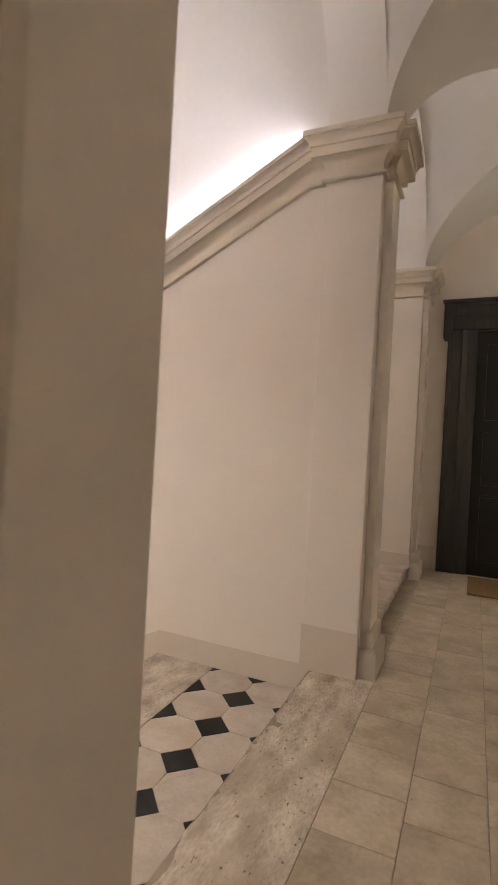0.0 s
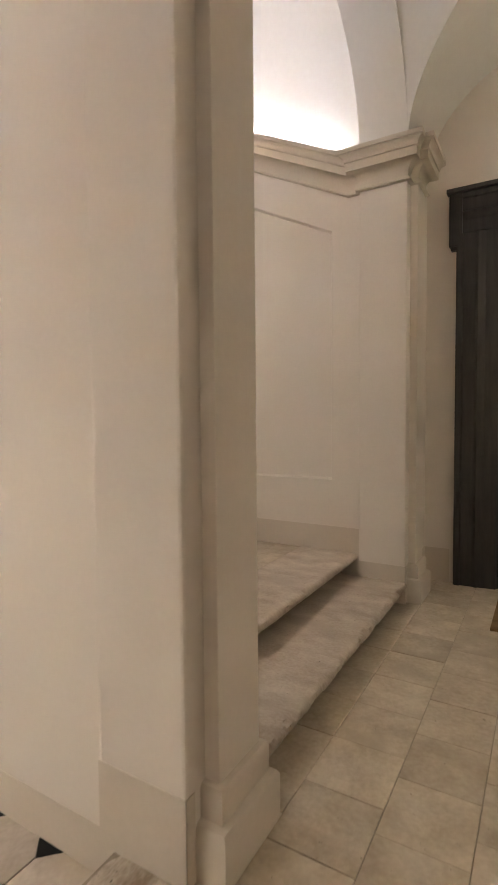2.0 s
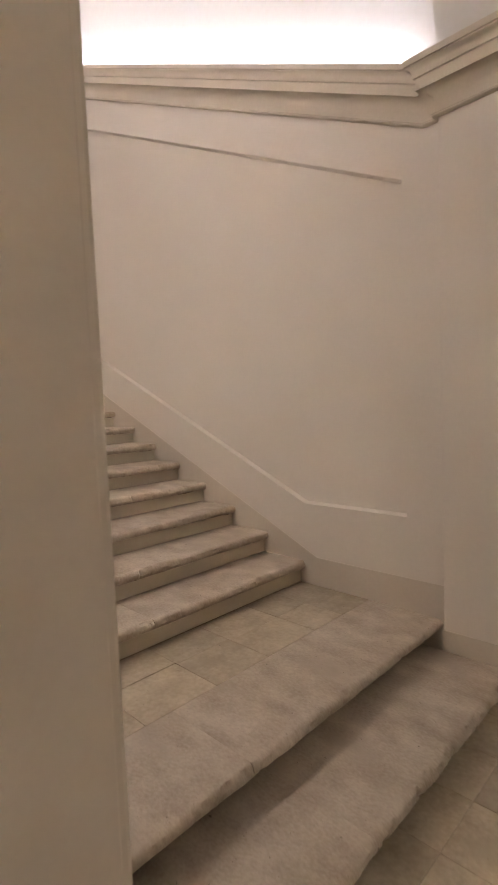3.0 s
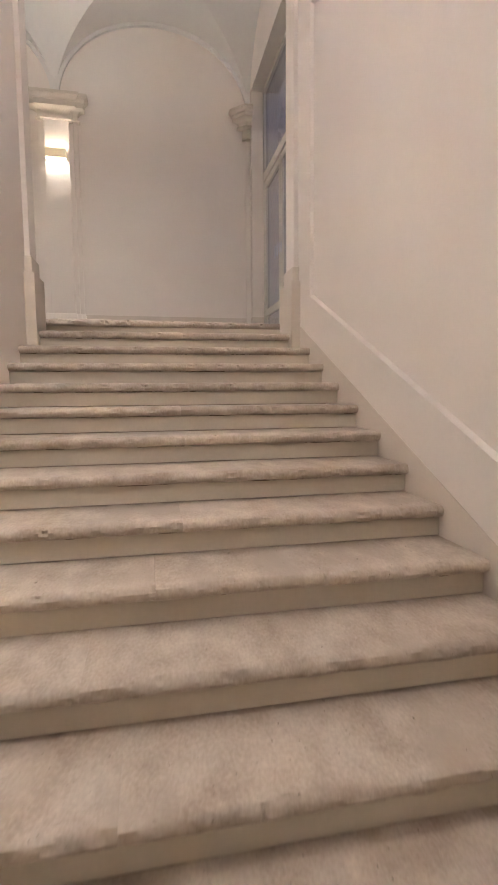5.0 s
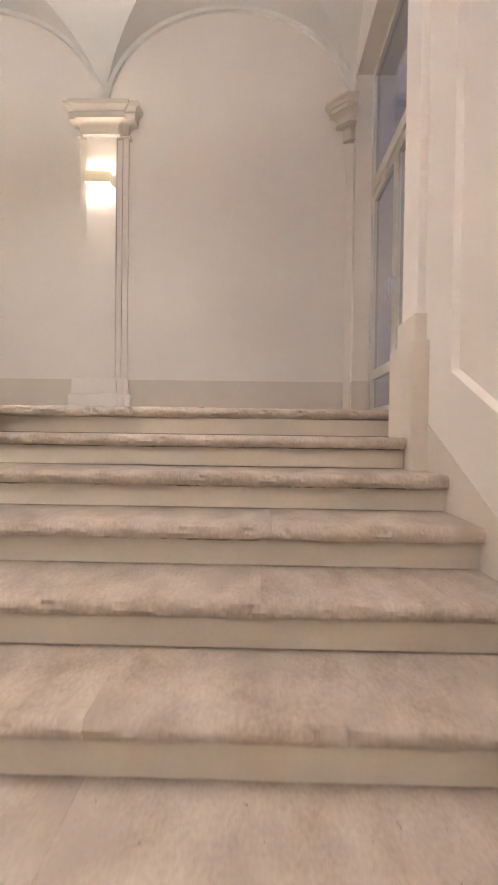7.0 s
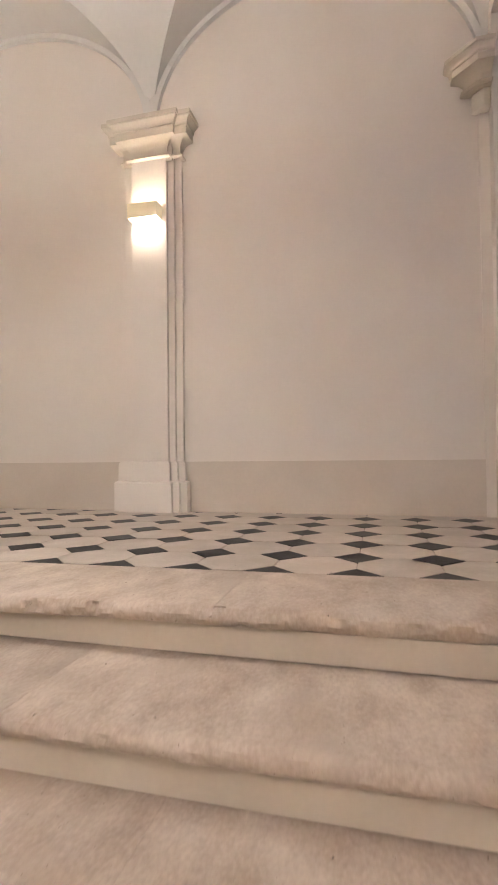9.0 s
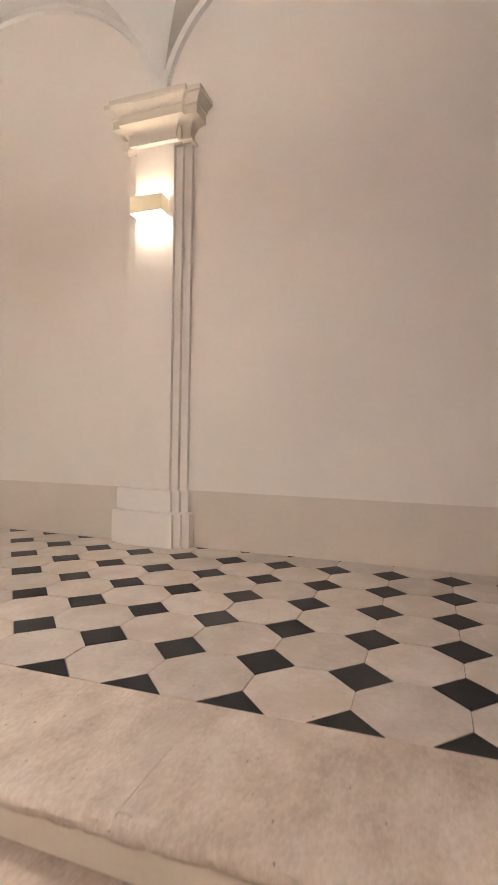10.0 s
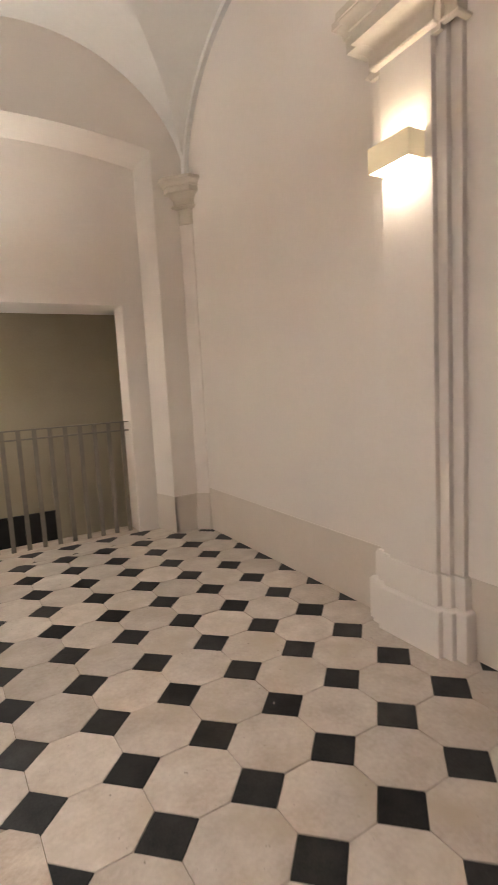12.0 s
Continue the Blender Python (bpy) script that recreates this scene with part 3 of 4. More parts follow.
barrel("vault_stair_up", UP_L, UP_R, -0.06, SPRING - 0.02, -5.26, SPRING2 + 0.03, 1.16, "white plaster barrel vault climbing over the stair")
barrel("vault_stair_down", DN_L, DN_R, -0.06, SPRING - 0.03, -5.5, SPRING - S_DN * 5.3, 1.16, "white plaster barrel vault falling with the stair")
structure("arch_stair_head", arch_wall("x", -5.5, -5.23, 4.445, 6.875, 4.28, 7.2, SPRING2, 1.04, 7.4), VAULT, "white plaster arch at the stair's head", "arch", smooth=True)
structure("arch_stair_foot", boxes((-0.2, -0.085, 1.6, 7.0, 4.75, 5.3)), VAULT, "plaster spandrel above the stair vaults", "wall")
structure("roof_stair", boxes((-5.5, -0.08, 4.42, 7.3, 7.3, 7.5)), VAULT, "plain slab above the stair vaults", "ceiling")

# led strips lying on the cornices
def led_strip(y, s, xa, za, xb, zb):
    bm = bmesh.new()
    ya, yb = sorted((y + s * 0.04, y + s * 0.07))
    n = 40
    rows = []
    for k in range(n + 1):
        x, z = xa + (xb - xa) * k / n, za + (zb - za) * k / n
        rows.append([bm.verts.new(p) for p in ((x, ya, z + 0.004), (x, yb, z + 0.004), (x, yb, z + 0.014), (x, ya, z + 0.014))])
    for p, q in zip(rows, rows[1:]):
        for k in range(4):
            bm.faces.new((p[k], p[(k + 1) % 4], q[(k + 1) % 4], q[k]))
    bm.faces.new(rows[0])
    bm.faces.new(rows[-1][::-1])
    return tagged(part("led_strip", bm, LED), "glowing white led strip lying on the stair cornice", "led strip", "cornice lights")


for y, s in ((UP_R, -1), (UP_L, 1)):
    led_strip(y, s, -0.25, SPRING + S_UP * 0.06, -5.02, SPRING2 - S_UP * 0.19)
for y, s in ((DN_R, -1), (DN_L, 1)):
    led_strip(y, s, -0.25, SPRING - S_DN * 0.05, -5.3, SPRING - S_DN * 5.1)

# ---- falling stair ----
LOW = -0.172
down = root("staircase_down", "worn travertine stair falling away beyond an octagon-tiled landing", "staircase", kind="structure")
bm = bmesh.new()
slab(bm, 0.03, -0.4, -4.085, -1.745, 0, 0.07, 31, 0.016)
for v in bm.verts:
    v.co = Vector((-v.co.x, -v.co.y, v.co.z))
bmesh.ops.translate(bm, verts=bm.verts, vec=(0.0, 0, 0.001))
part("threshold", bm, VEINED, down, "worn travertine threshold slab with ragged edge", smooth=True)
part("threshold_riser", boxes((0.01, 0.05, 1.745, 4.085, LOW - 0.1, -0.06)), RISER, down)
part("landing_bed", boxes((-1.2, 0.02, DN_L, DN_R, LOW - 0.25, LOW - 0.006)), GROUT, down, "mortar bed of the tiled landing")
bm = bmesh.new()
slab(bm, 1.26, 0.752, -DN_R + 0.001, -DN_L - 0.001, LOW, 0.06, 37, 0.008)
for v in bm.verts:
    v.co = Vector((-v.co.x, -v.co.y, v.co.z))
part("tread", bm, VEINED, down, "worn travertine top step", smooth=True)
for i in range(1, 12):
    x = -1.26 - 0.335 * i
    bm = bmesh.new()
    slab(bm, -x, -x - 0.40, -DN_R + 0.001, -DN_L - 0.001, LOW - H * i, 0.06, 40 + i, 0.006, 20)
    for v in bm.verts:
        v.co = Vector((-v.co.x, -v.co.y, v.co.z))
    part("tread", bm, TRAVERTINE, down, "worn travertine tread", smooth=True)
    part("riser", boxes((x + 0.36, x + 0.39, DN_L + 0.001, DN_R - 0.001, LOW - H * i, LOW - H * (i - 1) - 0.06)), RISER, down)
structure("floor_lower", boxes((-5.6, -1.2, DN_L - 0.3, DN_R + 0.02, -2.4, -2.18)), GROUT, "plain floor at the foot of the falling stair", "floor")
structure("wall_lower_west", boxes((-5.75, -5.5, 1.2, 4.4, -2.4, 2.3)), PLASTER, "plain plaster wall closing the falling stair", "wall")

pd0, pd1, pdt, pdb = -1.465, -5.0, 2.085, 0.08
sd = 0.53
panelled_wall("wall_stair_middle", DN_R, 1, [
    [(pd0, -1.2), (-0.085, -1.2), (-0.085, 4.6), (pd0, 4.6)],
    [(pd0, -1.2), (pd0, pdb), (pd1, pdb + 0.49 * (pd1 - pd0)), (pd1, -3.4)],
    [(pd0, pdt), (pd0, 4.6), (pd1, 4.0), (pd1, pdt + sd * (pd1 - pd0))],
    [(pd1, -3.4), (pd1, 4.0), (-5.5, 4.0), (-5.5, -3.4)],
], (-5.5, -0.085, (-3.4, -1.2), (4.0, 4.0)), "cream plaster stair wall with a falling sunk panel", ((pd0, pdb), (pd1, pdb + 0.49 * (pd1 - pd0)), (pd1, pdt + sd * (pd1 - pd0)), (pd0, pdt)))
bm = bmesh.new()
prism(bm, [(-0.088, LOW - 0.05), (-0.088, 0.005), (-1.23, 0.005), (-5.4, 0.005 - 0.49 * 4.17), (-5.4, -3), (-1.3, -0.4)], "y", DN_R - 0.004, DN_R)
structure("skirting_stair_down", bm, SKIRT, "tan painted skirting falling with the stair", "skirting")
structure("wall_stair_south", boxes((-5.5, -0.085, 1.28, DN_L, -3.4, 4.6)), PLASTER, "cream plaster wall of the falling stair", "wall")

# ---- upper landing ----
structure("floor_landing", boxes((FAR, -5.75, LAND_L - 0.5, LAND_R + 0.3, TOP - 0.32, TOP - 0.006), (-5.75, -5.52, LAND_L - 0.5, 4.31, TOP - 0.32, TOP - 0.006)), GROUT, "grey mortar bed under the octagon tiles", "floor")
structure("wall_landing_west", boxes((FAR - 0.3, FAR, 0.3, 8.2, 1.9, 7.5)), PLASTER, "cream plaster wall behind the landing", "wall")
NX0, NX1, NTOP = -8.09, -6.1, 6.25        # window niche
bm = boxes((FAR, NX0, LAND_R, 7.5, 1.9, 7.5), (NX1, -5.2, LAND_R, 7.5, 1.9, 7.5), (NX0, NX1, LAND_R, 7.5, NTOP, 7.5), (-5.2, -4.9, UP_R + 0.3, 7.5, 1.9, 7.5))
structure("wall_landing_north", bm, PLASTER, "cream plaster wall round the glazed door", "wall")
OX0, OX1, OTOP = -7.58, -5.75, 4.855      # opening to the next stairwell
KX0, KX1, KTOP = -7.878, -5.602, 6.257    # shallow niche round it, with splayed sides
KMID, KHALF = (KX0 + KX1) / 2, (KX1 - KX0) / 2


def niche_line(inset):
    """Outline of the niche from the floor over its flat arch and down again."""
    w = KHALF - inset
    arch = [(KMID - w * math.cos(math.pi * k / 20), KTOP - inset * 1.05 + 0.093 * (1 - math.cos(math.pi * k / 20) ** 2)) for k in range(21)]
    return [(arch[0][0], TOP - 0.1)] + arch + [(arch[-1][0], TOP - 0.1)]


bm = boxes((FAR, KX0, 0.75, LAND_L, 1.9, 7.5), (KX1, -5.2, 0.75, LAND_L, 1.9, 7.5))
pts = niche_line(0)[1:-1]
for (a, b), (c, d) in zip(pts, pts[1:]):
    prism(bm, [(a, b), (c, d), (c, 7.5), (a, 7.5)], "y", 0.75, LAND_L)
wall_south = structure("wall_landing_south", bm, PLASTER, "cream plaster wall with a shallow tall niche", "wall")
bm = bmesh.new()
rings = [[bm.verts.new(p) for p in ((a, LAND_L - 0.001, b), (c, 1.10, d), (a, 1.10, b))] for (a, b), (c, d) in zip(niche_line(0.002), niche_line(0.078))]
for p, q in zip(rings, rings[1:]):
    for k in range(3):
        bm.faces.new((p[k], p[(k + 1) % 3], q[(k + 1) % 3], q[k]))
part("niche_reveal", bm, PLASTER, wall_south)
bm = boxes((KX0, OX0, 0.82, 1.10, 1.9, 6.5), (OX1, KX1, 0.82, 1.10, 1.9, 6.5), (OX0, OX1, 0.82, 1.10, OTOP, 6.5))
structure("wall_niche_back", bm, PLASTER, "cream plaster back of the niche round the opening", "wall")
# next flight, rising back over the falling one, with its own cornice lights
structure("wall_landing_east", boxes((-5.52, -4.95, 0.75, 1.74, TOP - 0.3, 7.5), (-5.52, -4.95, 4.09, 4.32, TOP - 0.3, 7.5)), PLASTER, "plain cream plaster piers of the next flight", "wall")
structure("arch_next_flight", arch_wall("x", -5.52, -4.95, 1.74, 4.09, 0.75, 4.32, SPRING2, 1.02, 7.5), VAULT, "white plaster arch over the next flight", "arch", smooth=True)
structure("wall_next_flight", boxes((-4.95, -0.1, DN_R, 4.4, 5.0, 9.6), (-4.95, -0.1, 1.3, DN_L, 2.3, 9.6), (-0.3, -0.1, DN_L, DN_R, 4.6, 9.6)), PLASTER, "plain cream plaster walls of the next flight", "wall")
bm = bmesh.new()
prism(bm, [(-5.52, TOP - 0.3), (-5.3, TOP), (-0.1, TOP + SLOPE * 5.2), (-0.1, TOP + SLOPE * 5.2 - 0.3), (-5.0, TOP - 0.3)], "y", DN_L, DN_R)
structure("ramp_next_flight", bm, TRAVERTINE, "travertine flight rising away from the landing", "staircase")
barrel("vault_next_flight", DN_L, DN_R, -5.0, SPRING2, -0.2, SPRING2 + SLOPE * 4.8, 1.16, "white plaster barrel vault over the next flight")
for y, s_ in ((DN_R, -1), (DN_L, 1)):
    led_strip(y, s_, -4.9, SPRING2, -0.35, SPRING2 + SLOPE * 4.55)
    bm = bmesh.new()
    sweep(bm, [(-4.95, y, SPRING2), (-0.3, y, SPRING2 + SLOPE * 4.65)][::s_ * -1], IMPOST, -1)
    structure("cornice_next_flight", bm, MOULD, "cream moulded stucco cornice of the next flight", "cornice", smooth=True)
for rows in ([(FAR, FAR + 0.006, 1.45, 4.0, TOP - 0.01, 2.955)], [(FAR, FAR + 0.006, 4.55, 7.05, TOP - 0.01, 2.955)], [(FAR, NX0, LAND_R - 0.006, LAND_R, TOP - 0.01, 2.955), (NX0, NX0 + 0.005, LAND_R - 0.006, 7.235, TOP - 0.01, 2.955)],
             [(FAR, KX0, LAND_L, LAND_L + 0.006, TOP - 0.01, 2.90), (KX0 - 0.02, KX0 + 0.004, LAND_L - 0.02, LAND_L + 0.006, TOP - 0.01, 2.90)]):
    structure("skirting_landing", boxes(*rows), SKIRT, "tan painted skirting round the landing", "skirting")

for k, (a, b) in enumerate(((LAND_L, 4.275), (4.275, LAND_R))):
    structure(f"vault_landing_{k + 1}", groin(FAR, NEAR, a, b, SPRING2, 1.16, 1.16), VAULT, "white plaster groin vault over the landing", "vault", smooth=True)
    structure(f"wall_rib_{k + 1}", band("x", FAR - 0.02, FAR + 0.045, (a + b) / 2, (b - a) / 2 + 0.03, (b - a) / 2 - 0.05, 1.2, 1.11, SPRING2), VAULT, "slim plaster rib along the vault's edge", "arch", smooth=True)
structure("ceiling_landing", boxes((FAR - 0.3, -5.2, 0.3, 8.2, 7.4, 7.6)), VAULT, "plain slab above the landing vaults", "ceiling")

bm = prism(bmesh.new(), [(KX0 + 0.004, LAND_L + 0.006), (KX0 + 0.086, 1.10), (KX0 + 0.076, 1.10), (KX0 - 0.01, LAND_L)], "z", TOP - 0.01, 2.90)
structure("skirting_niche", bm, SKIRT, "tan painted skirting on the niche's splayed side", "skirting")

# pilaster with stepped sides behind the lamp
pil = root("pilaster_lamp", "cream plaster pilaster with stepped sides and moulded capital", "pilaster", kind="structure")
LAY = ((3.975, 4.565, FAR + 0.035), (4.035, 4.505, FAR + 0.07), (4.118, 4.45, FAR + 0.105))
for y0, y1, x in LAY:
    part("pilaster_strip", boxes((FAR - 0.01, x, y0, y1, TOP, SPRING2 - 0.3)), PLASTER, pil, bevel=0.004)
pp = [(FAR, LAY[0][0]), (LAY[0][2], LAY[0][0]), (LAY[0][2], LAY[1][0]), (LAY[1][2], LAY[1][0]), (LAY[1][2], LAY[2][0]), (LAY[2][2], LAY[2][0]), (LAY[2][2], LAY[2][1]), (LAY[1][2], LAY[2][1]), (LAY[1][2], LAY[1][1]), (LAY[0][2], LAY[1][1]), (LAY[0][2], LAY[0][1]), (FAR, LAY[0][1])]
bm = bmesh.new()
sweep(bm, [(x, y, TOP) for x, y in pp], [(0, 0), (0.05, 0), (0.05, 0.25), (0.042, 0.262), (0.024, 0.27), (0.022, 0.42), (0.012, 0.437), (0, 0.44)], -1)
part("plinth", bm, PLASTER, pil, "cream painted stepped plinth", smooth=True)
bm = bmesh.new()
sweep(bm, [(FAR, LAY[1][0], SPRING2), (LAY[1][2], LAY[1][0], SPRING2), (LAY[1][2], LAY[2][0] - 0.01, SPRING2), (LAY[2][2], LAY[2][0] - 0.01, SPRING2), (LAY[2][2], LAY[2][1] + 0.01, SPRING2), (LAY[1][2], LAY[2][1] + 0.01, SPRING2), (LAY[1][2], LAY[0][1], SPRING2), (FAR, LAY[0][1], SPRING2)], CAPITAL, -1)
part("capital", bm, MOULD, pil, "moulded stucco capital", smooth=True)
part("capital_core", boxes((FAR, LAY[2][2] - 0.005, LAY[1][0] + 0.004, LAY[1][1] - 0.004, SPRING2 - 0.34, SPRING2 - 0.002)), MOULD, pil)

# corner strips and corbels
cor = root("corner_pilaster_north", "narrow folded plaster pilaster in the landing's corner", "pilaster", kind="structure")
part("strip", boxes((FAR, FAR + 0.022, 6.985, LAND_R, TOP, SPRING2)), PLASTER, cor)
CORBEL = [(o, u * 0.75) for o, u in CAPITAL]
CORBEL_TOP = SPRING2 + 0.05


def corbel(holder, corners, inner):
    """A moulded corbel round a chamfered corner, with a narrower drop below."""
    bm = sweep(bmesh.new(), [(x, y, CORBEL_TOP) for x, y in corners], CORBEL, -1)
    part("corbel", bm, MOULD, holder, "moulded stucco corbel", smooth=True)
    part("corbel_core", prism(bmesh.new(), corners + [inner], "z", CORBEL_TOP - 0.245, CORBEL_TOP - 0.001), MOULD, holder)
    drop = [(inner[0] + (x - inner[0]) * 0.72, inner[1] + (y - inner[1]) * 0.72) for x, y in corners + [inner]]
    part("corbel_drop", prism(bmesh.new(), drop, "z", CORBEL_TOP - 0.39, CORBEL_TOP - 0.245), MOULD, holder, bevel=0.012)


corbel(cor, [(FAR, 6.89), (FAR + 0.05, 6.89), (FAR + 0.15, 6.99), (FAR + 0.15, LAND_R)], (FAR, LAND_R))
cor = root("corner_pilaster_south", "narrow folded plaster pilaster in the landing's far corner", "pilaster", kind="structure")
for nm, e, c, z1, mat in (("strip", 0.10, 0.018, SPRING2 - 0.3, PLASTER), ("strip", 0.066, 0.045, SPRING2 - 0.3, PLASTER), ("plinth", 0.112, 0.03, 2.905, SKIRT), ("plinth", 0.125, 0.035, 2.75, SKIRT)):
    part(nm, prism(bmesh.new(), [(FAR, LAND_L), (FAR + e, LAND_L), (FAR + e, LAND_L + c), (FAR + c, LAND_L + e), (FAR, LAND_L + e)], "z", TOP, z1), mat, cor, "tan painted plinth" if nm == "plinth" else "", bevel=0.004)
corbel(cor, [(FAR + 0.15, LAND_L), (FAR + 0.15, LAND_L + 0.05), (FAR + 0.05, LAND_L + 0.15), (FAR, LAND_L + 0.15)], (FAR, LAND_L))

# wall lamps: only the one on the landing's pilaster is known, the rest are added
def wall_lamp(place, turn, label, glow=None):
    lamp = root("wall_lamp", label, "wall lamp", place, "wall lamps")
    lamp.rotation_euler.z = radians(turn)
    w, dp, hh, th = 0.135, 0.115, 0.125, 0.006
    bm = boxes((dp - th, dp, -w, w, 0, hh), (0.0, dp - th, -w, -w + th, 0, hh), (0.0, dp - th, w - th, w, 0, hh), (0, th, -w + th, w - th, 0.01, hh - 0.01))
    part("shade", bm, BRASS, lamp, "brass box shade open above and below")
    z0 = 0.008 if glow in (BULB, STAIR, RISE, MID) else 0.062
    part("diffuser", boxes((0.012, dp - 0.012, -w + 0.012, w - 0.012, z0, 0.117 if glow is MID else z0 + 0.047)), glow or BRIGHT, lamp, "glowing opal diffuser")
    return lamp


wall_lamp((LAY[2][2], 4.272, 5.06), 0, "rectangular brass wall lamp glowing on the landing's pilaster", BULB)
# two invented lamps out of view, fill for the landing's walls
wall_lamp((-5.52, 4.2, 5.06), 180, "unseen wall lamp added between the two flights to brighten the landing", MID)
wall_lamp((-5.52, 1.55, 5.06), 180, "unseen wall lamp added beside the next flight to brighten the landing", MID)
# corridor fill: made-up lamps that lift the near pier and the end wall
wall_lamp((3.08, -0.5, 3.15), 180, "unseen wall lamp added near the corridor's closed end as fill", DIM)
wall_lamp((3.08, 6.20, 3.15), 180, "unseen wall lamp added on the corridor wall as fill", DIM)
# falling flight: invented lamps, hidden from the camera, brighten the opposite wall
wall_lamp((-1.3, DN_L, 2.45), 90, "unseen wall lamp added on the falling stair's wall as fill", STAIR)

# rising flight: likewise invented, unseen lamps for the facing wall and treads
wall_lamp((-1.5, UP_L, 3.25), 90, "unseen wall lamp added on the rising stair's wall as fill", RISE)
wall_lamp((-3.5, UP_L, 4.2), 90, "unseen wall lamp added on the rising stair's wall as fill", RISE)
wall_lamp((-2.4, DN_L, 1.85), 90, "unseen wall lamp added on the falling stair's wall as fill", STAIR)

# ---- glazed door in the niche ----
gy = 7.235
gd = root("window_1", "tall cream glazed double door with transom light", "window", (0, 0, 0), kind="structure")
part("window_frame", boxes((NX0, NX0 + 0.07, gy, gy + 0.08, TOP, NTOP), (NX1 - 0.07, NX1, gy, gy + 0.08, TOP, NTOP), (NX0 + 0.07, NX1 - 0.07, gy, gy + 0.08, NTOP - 0.06, NTOP), (NX0 + 0.07, NX1 - 0.07, gy - 0.012, gy + 0.08, 4.93, 5.05)), FRAME, gd, "cream painted frame", bevel=0.006)
mid_ = (NX0 + NX1) / 2
for a, b in ((NX0 + 0.075, mid_ - 0.003), (mid_ + 0.003, NX1 - 0.075)):
    leaf = part("glazed_leaf", boxes((a, a + 0.085, gy + 0.005, gy + 0.06, TOP + 0.01, 4.92), (b - 0.085, b, gy + 0.005, gy + 0.06, TOP + 0.01, 4.92), (a + 0.085, b - 0.085, gy + 0.005, gy + 0.06, 4.83, 4.92),
                                     (a + 0.085, b - 0.085, gy + 0.005, gy + 0.06, TOP + 0.01, TOP + 0.13), (a + 0.085, b - 0.085, gy + 0.005, gy + 0.06, 2.95, 3.05)), FRAME, gd, "cream painted leaf", bevel=0.005)
    for z0, z1 in ((TOP + 0.13, 2.95), (3.05, 4.83)):
        pane = part("pane", boxes((a + 0.085, b - 0.085, gy + 0.03, gy + 0.036, z0, z1)), GLASS, leaf)
        pane.visible_shadow = False
    hx = b - 0.042 if a < mid_ - 0.1 else a + 0.042
    d_ = -1 if a < mid_ - 0.1 else 1
    part("handle", boxes((hx - 0.016, hx + 0.016, gy - 0.003, gy + 0.005, 3.66, 3.80), (hx - 0.008, hx + 0.008, gy - 0.05, gy - 0.003, 3.745, 3.761), (min(hx, hx + d_ * 0.02) - 0.006, max(hx, hx + d_ * 0.02) + 0.006, gy - 0.062, gy - 0.05, 3.60, 3.762)), STEEL, leaf, "steel lever handle", bevel=0.002)
pane = part("transom_pane", boxes((NX0 + 0.07, NX1 - 0.07, gy + 0.03, gy + 0.036, 5.05, NTOP - 0.06)), GLASS, gd)
pane.visible_shadow = False
structure("ground", boxes((-80, -4.6, 7.5, 120, TOP - 0.3, TOP - 0.15)), ASPHALT, "dark terrace paving outside the glazed door", "ground")

# made-up block that keeps most of the blue sky out of the panes
structure("sky_block_opposite", boxes((-70, -19.8, 7.6, 46, TOP - 0.2, 11.6)), OLIVE, "plain olive block added across the terrace to hide the sky", "building")

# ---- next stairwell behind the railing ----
# cream walls coloured olive to stand for the dim light in here
structure("wall_stairwell", boxes((-9.0, -4.5, -0.75, -0.55, 0.5, 6.6), (-9.0, -8.8, -0.55, 0.82, 0.5, 6.6), (-4.7, -4.5, -0.55, 0.82, 0.5, 6.6), (-5.2, -4.5, 0.82, 0.95, 0.5, 6.6), (-9.0, -8.5, 0.82, 0.95, 0.5, 6.6), (-8.5, -5.2, 0.70, 0.82, 0.5, 2.2)), OLIVE, "stairwell walls with the dim light painted in as olive", "wall")
structure("ceiling_stairwell", boxes((-8.8, -4.7, -0.55, 0.82, 5.0, 5.2)), PLASTER, "drab ceiling of the unlit stairwell", "ceiling")
structure("floor_stairwell", boxes((-8.8, -4.7, -0.55, 0.90, 1.7, 1.9)), GROUT, "dark floor of the unlit stairwell", "floor")
structure("sill_opening", boxes((OX0, OX1, 0.78, 1.10, TOP - 0.3, TOP + 0.001)), TRAVERTINE, "travertine sill under the railing", "sill")
rail = root("railing", "grey iron railing with flat upright bars in the opening", "railing", ((OX0 + OX1) / 2, 0.98, TOP))
hw = (OX1 - OX0) / 2
part("top_rail", boxes((-hw, hw, -0.02, 0.02, 1.16, 1.172)), IRON, rail, bevel=0.002)
part("lower_rail", boxes((-hw, hw, -0.012, 0.012, 1.07, 1.085)), IRON, rail)
bar = boxes((-0.021, 0.021, -0.006, 0.006, 0, 1.16))
first = part("bar", bar, IRON, rail)
first.location = (-hw + 0.065, 0, 0)
for k in range(1, 13):
    o = new("bar", first.data)
    o.parent = rail
    o.location = (-hw + 0.065 + 0.1425 * k, 0, 0)
# added lamp, out of sight, gives the stairwell walls their warm light
wall_lamp((-4.72, 0.15, 2.7), 180, "unseen wall lamp added to brighten the stairwell")
grille = root("floor_grille", "low black metal grille on the stairwell wall", "grille", (-6.55, -0.53, 2.14))
part("plate", boxes((-0.45, 0.45, -0.02, 0.012, 0, 0.40)), DARK, grille)

# ---- tiles ----
t_oct, t_sq = 0.018, 0.018
side = PITCH * 0.345


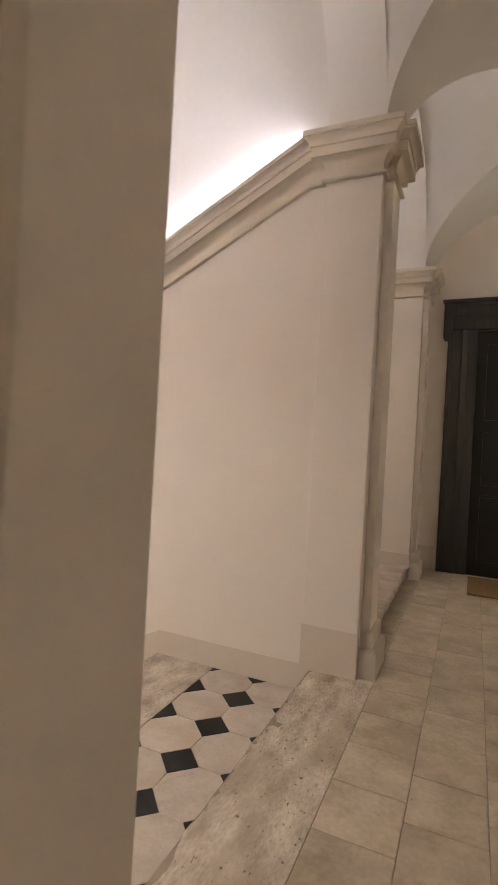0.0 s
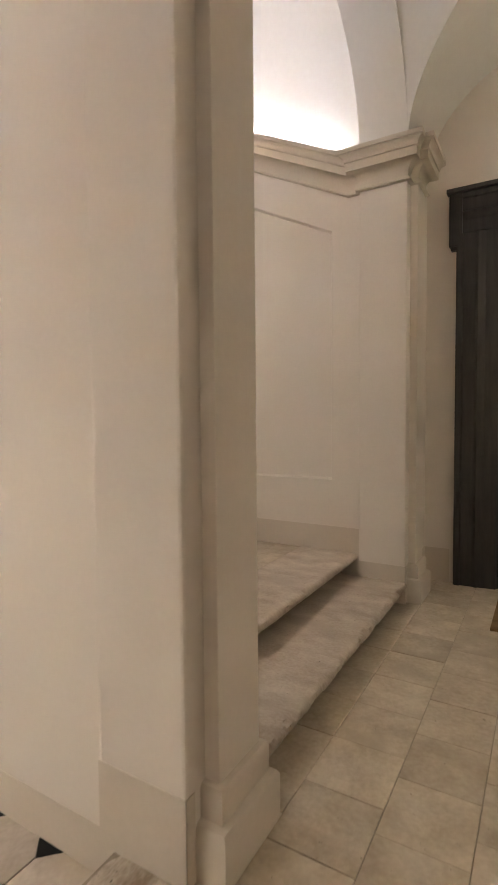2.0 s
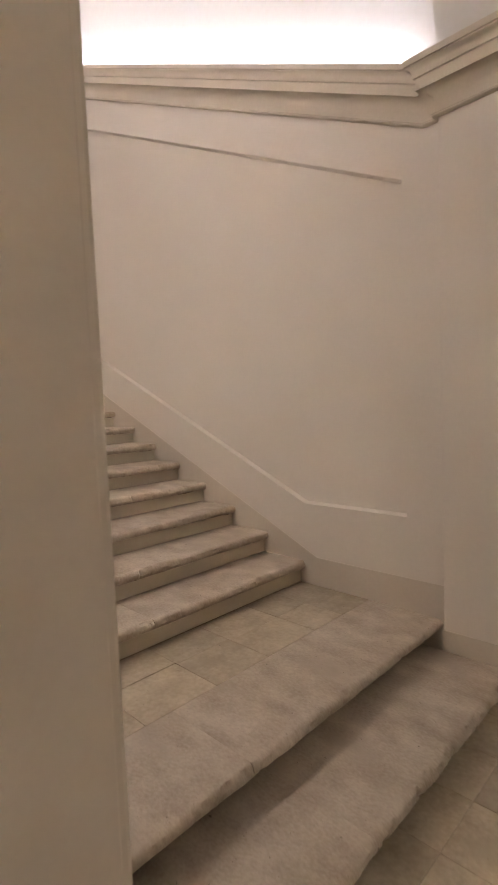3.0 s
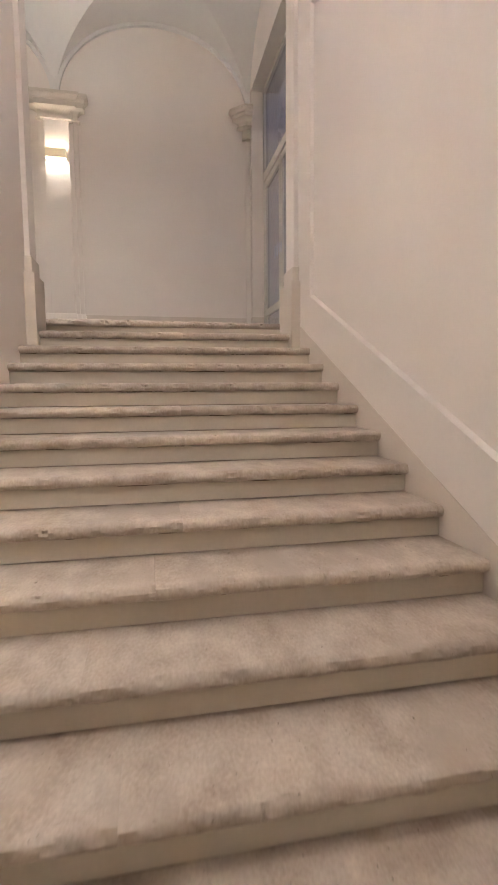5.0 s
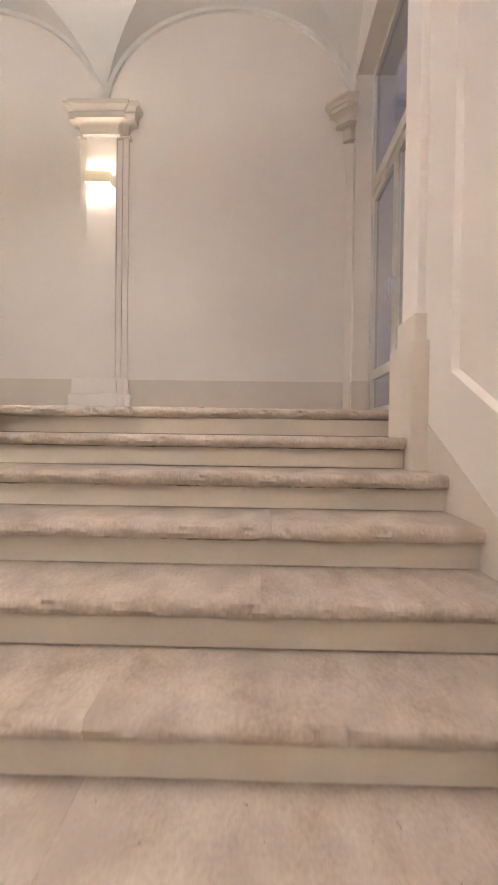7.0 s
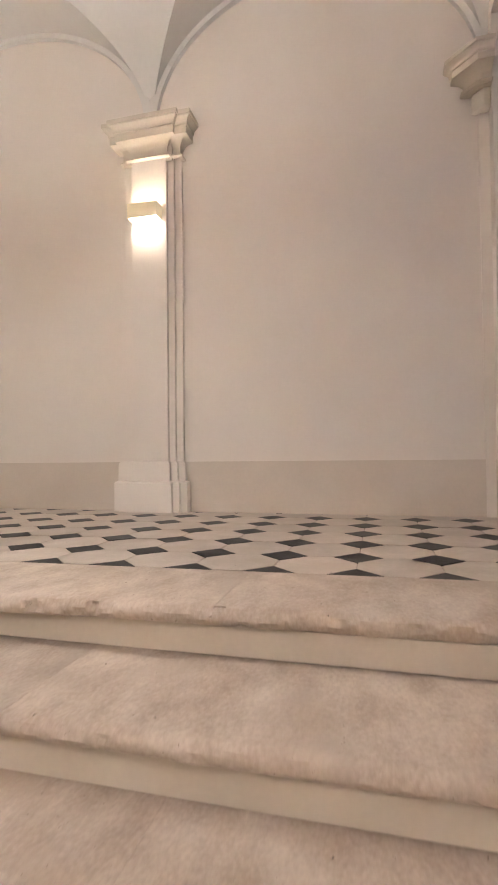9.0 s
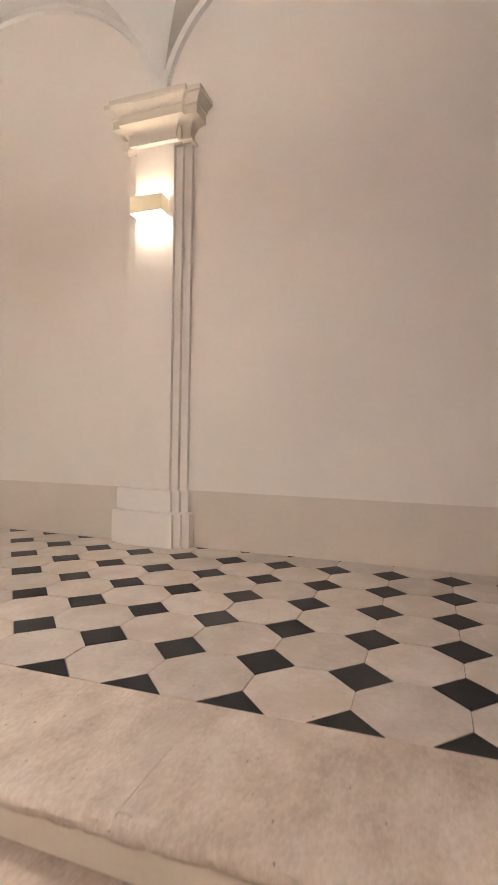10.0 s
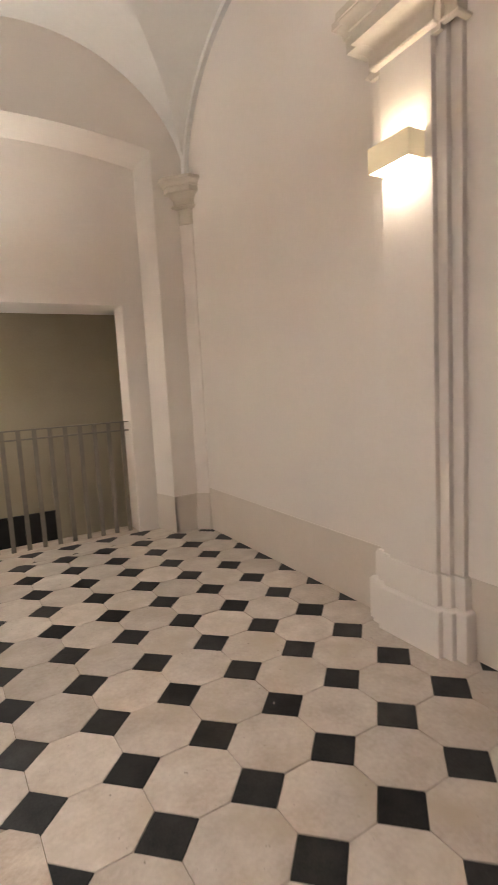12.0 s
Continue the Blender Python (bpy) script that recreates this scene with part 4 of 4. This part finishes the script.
def tile_mesh(name, poly, thick, mat, gap):
    bm = bmesh.new()
    cx = sum(p[0] for p in poly) / len(poly)
    cy = sum(p[1] for p in poly) / len(poly)
    r = max(math.hypot(p[0] - cx, p[1] - cy) for p in poly)
    def ring(f, z):
        return [bm.verts.new((cx + (p[0] - cx) * f, cy + (p[1] - cy) * f, z)) for p in poly]
    a, b, c = ring(1 - gap / r, -thick), ring(1 - gap / r, -0.0022), ring(1 - (gap + 0.0022) / r, 0)
    for u, v in ((a, b), (b, c)):
        for i in range(len(poly)):
            j = (i + 1) % len(poly)
            bm.faces.new((u[i], u[j], v[j], v[i]))
    bm.faces.new(c)
    bmesh.ops.recalc_face_normals(bm, faces=bm.faces)
    me = bpy.data.meshes.new(name)
    bm.to_mesh(me)
    bm.free()
    me.materials.append(mat)
    return me


def clip(poly, axis, limit, keep_less):
    out = []
    for i, p in enumerate(poly):
        q = poly[(i + 1) % len(poly)]
        ip, iq = (p[axis] <= limit) == keep_less, (q[axis] <= limit) == keep_less
        if ip:
            out.append(p)
        if ip != iq:
            f = (limit - p[axis]) / (q[axis] - p[axis])
            out.append((p[0] + f * (q[0] - p[0]), p[1] + f * (q[1] - p[1])))
    return out


def octagon_floor(parent, x0, x1, y0, y1, sx, sy, z, cut=None, skew=0.0, wide=1.0):
    """Octagons with black squares; (sx, sy): the centre of one square."""
    h, s = PITCH / 2, side / 2
    octo = [(h, -s), (h, s), (s, h), (-s, h), (-h, s), (-h, -s), (-s, -h), (s, -h)]
    q = h - s
    square = [(q, 0), (0, q), (-q, 0), (0, -q)]
    whole = {}
    for i in range(int((x0 - sx) / PITCH) - 2, int((x1 - sx) / PITCH) + 3):
        for j in range(int((y0 - sy) / PITCH) - 2, int((y1 - sy) / PITCH) + 3):
            for kind, poly, mat, dx in (("octagon_tile", octo, MARBLE, h), ("square_tile", square, SLATE, 0)):
                cx, cy = sx + (PITCH * i + dx) * wide, sy + PITCH * j + dx
                pts = [(cx + a * wide, cy + b) for a, b in poly]
                lx0 = x0
                lx1 = x1 if cut is None or cy < cut[0] else cut[1]
                for ax, lim, less in ((0, lx0, False), (0, lx1, True), (1, y0, False), (1, y1, True)):
                    if pts:
                        pts = clip(pts, ax, lim, less)
                if len(pts) < 3:
                    continue
                area = abs(sum(pts[k][0] * pts[(k + 1) % len(pts)][1] - pts[(k + 1) % len(pts)][0] * pts[k][1] for k in range(len(pts)))) / 2
                if area < 0.0006:
                    continue
                local = [(a - cx + skew * (b - cy), b - cy) for a, b in pts]
                full = len(pts) == len(poly) and all(abs(a - cx - c * wide) + abs(b - cy - d) < 1e-6 for (a, b), (c, d) in zip(pts, poly))
                if full and kind in whole:
                    me = whole[kind]
                else:
                    me = tile_mesh(kind, local, 0.018, mat, 0.0016)
                    if full:
                        whole[kind] = me
                ob = new(kind, me)
                ob.parent = parent
                ob.location = (cx + skew * (cy - 5.05), cy, z + rng.uniform(-0.0012, 0.0012))
                ob.rotation_euler = (radians(rng.uniform(-0.15, 0.15)), radians(rng.uniform(-0.15, 0.15)), 0)


tiles = root("octagon_floor_landing", "ivory octagon tiles with black slate squares, worn", "tile floor", kind="structure")
octagon_floor(tiles, FAR - 0.1, NEAR - 0.0, LAND_L + 0.006, LAND_R - 0.006, -6.142, 5.043, TOP, (4.36, -6.142), SKEW, 1.016)
tiles = root("octagon_floor_niche", "ivory octagon tiles with black slate squares in the niche", "tile floor", kind="structure")
octagon_floor(tiles, KX0 + 0.005, KX1, 1.10, LAND_L + 0.006, -6.15, 5.043, TOP)
tiles = root("octagon_floor_entry", "ivory octagon tiles with black slate squares below the threshold", "tile floor", kind="structure")
octagon_floor(tiles, -0.748, 0.01, DN_L + 0.002, DN_R - 0.005, -0.40, 3.46, LOW)

paving = root("limestone_floor", "square beige limestone tiles, worn and stained", "tile floor", kind="structure")
xs = [0.352, 0.402, 0.727, 1.042, 1.36, 1.68, 2.0, 2.32, 2.64, 3.08]
for c, (a, b) in enumerate(zip(xs, xs[1:])):
    y0 = {0: 3.09, 1: 3.09, 2: 3.296}.get(c, 3.0 + rng.uniform(0, 0.3)) - 0.326 * 18
    k = 0
    while y0 + 0.326 * k < 7.6:
        ya, yb = y0 + 0.326 * k, min(7.598, y0 + 0.326 * (k + 1))
        k += 1
        a = (0.175 if yb > 4.6 else 0.352) if c == 0 else a
        if c == 0 and yb > 1.7:
            ya = max(ya, 4.52)
        if yb - ya < 0.03 or yb < -2.6:
            continue
        ob = new("stone_tile", tile_mesh("stone_tile", [(a + 0.0005, ya), (b - 0.0005, ya), (b - 0.0005, yb), (a + 0.0005, yb)], 0.02, STONE, 0.0014))
        ob.parent = paving
        ob.location.z = rng.uniform(-0.0015, 0.0012)
part("mortar_strip", boxes((WALL, 0.402, 4.086, 4.52, -0.02, -0.001)), RISER, paving, "grey-green mortar joint")
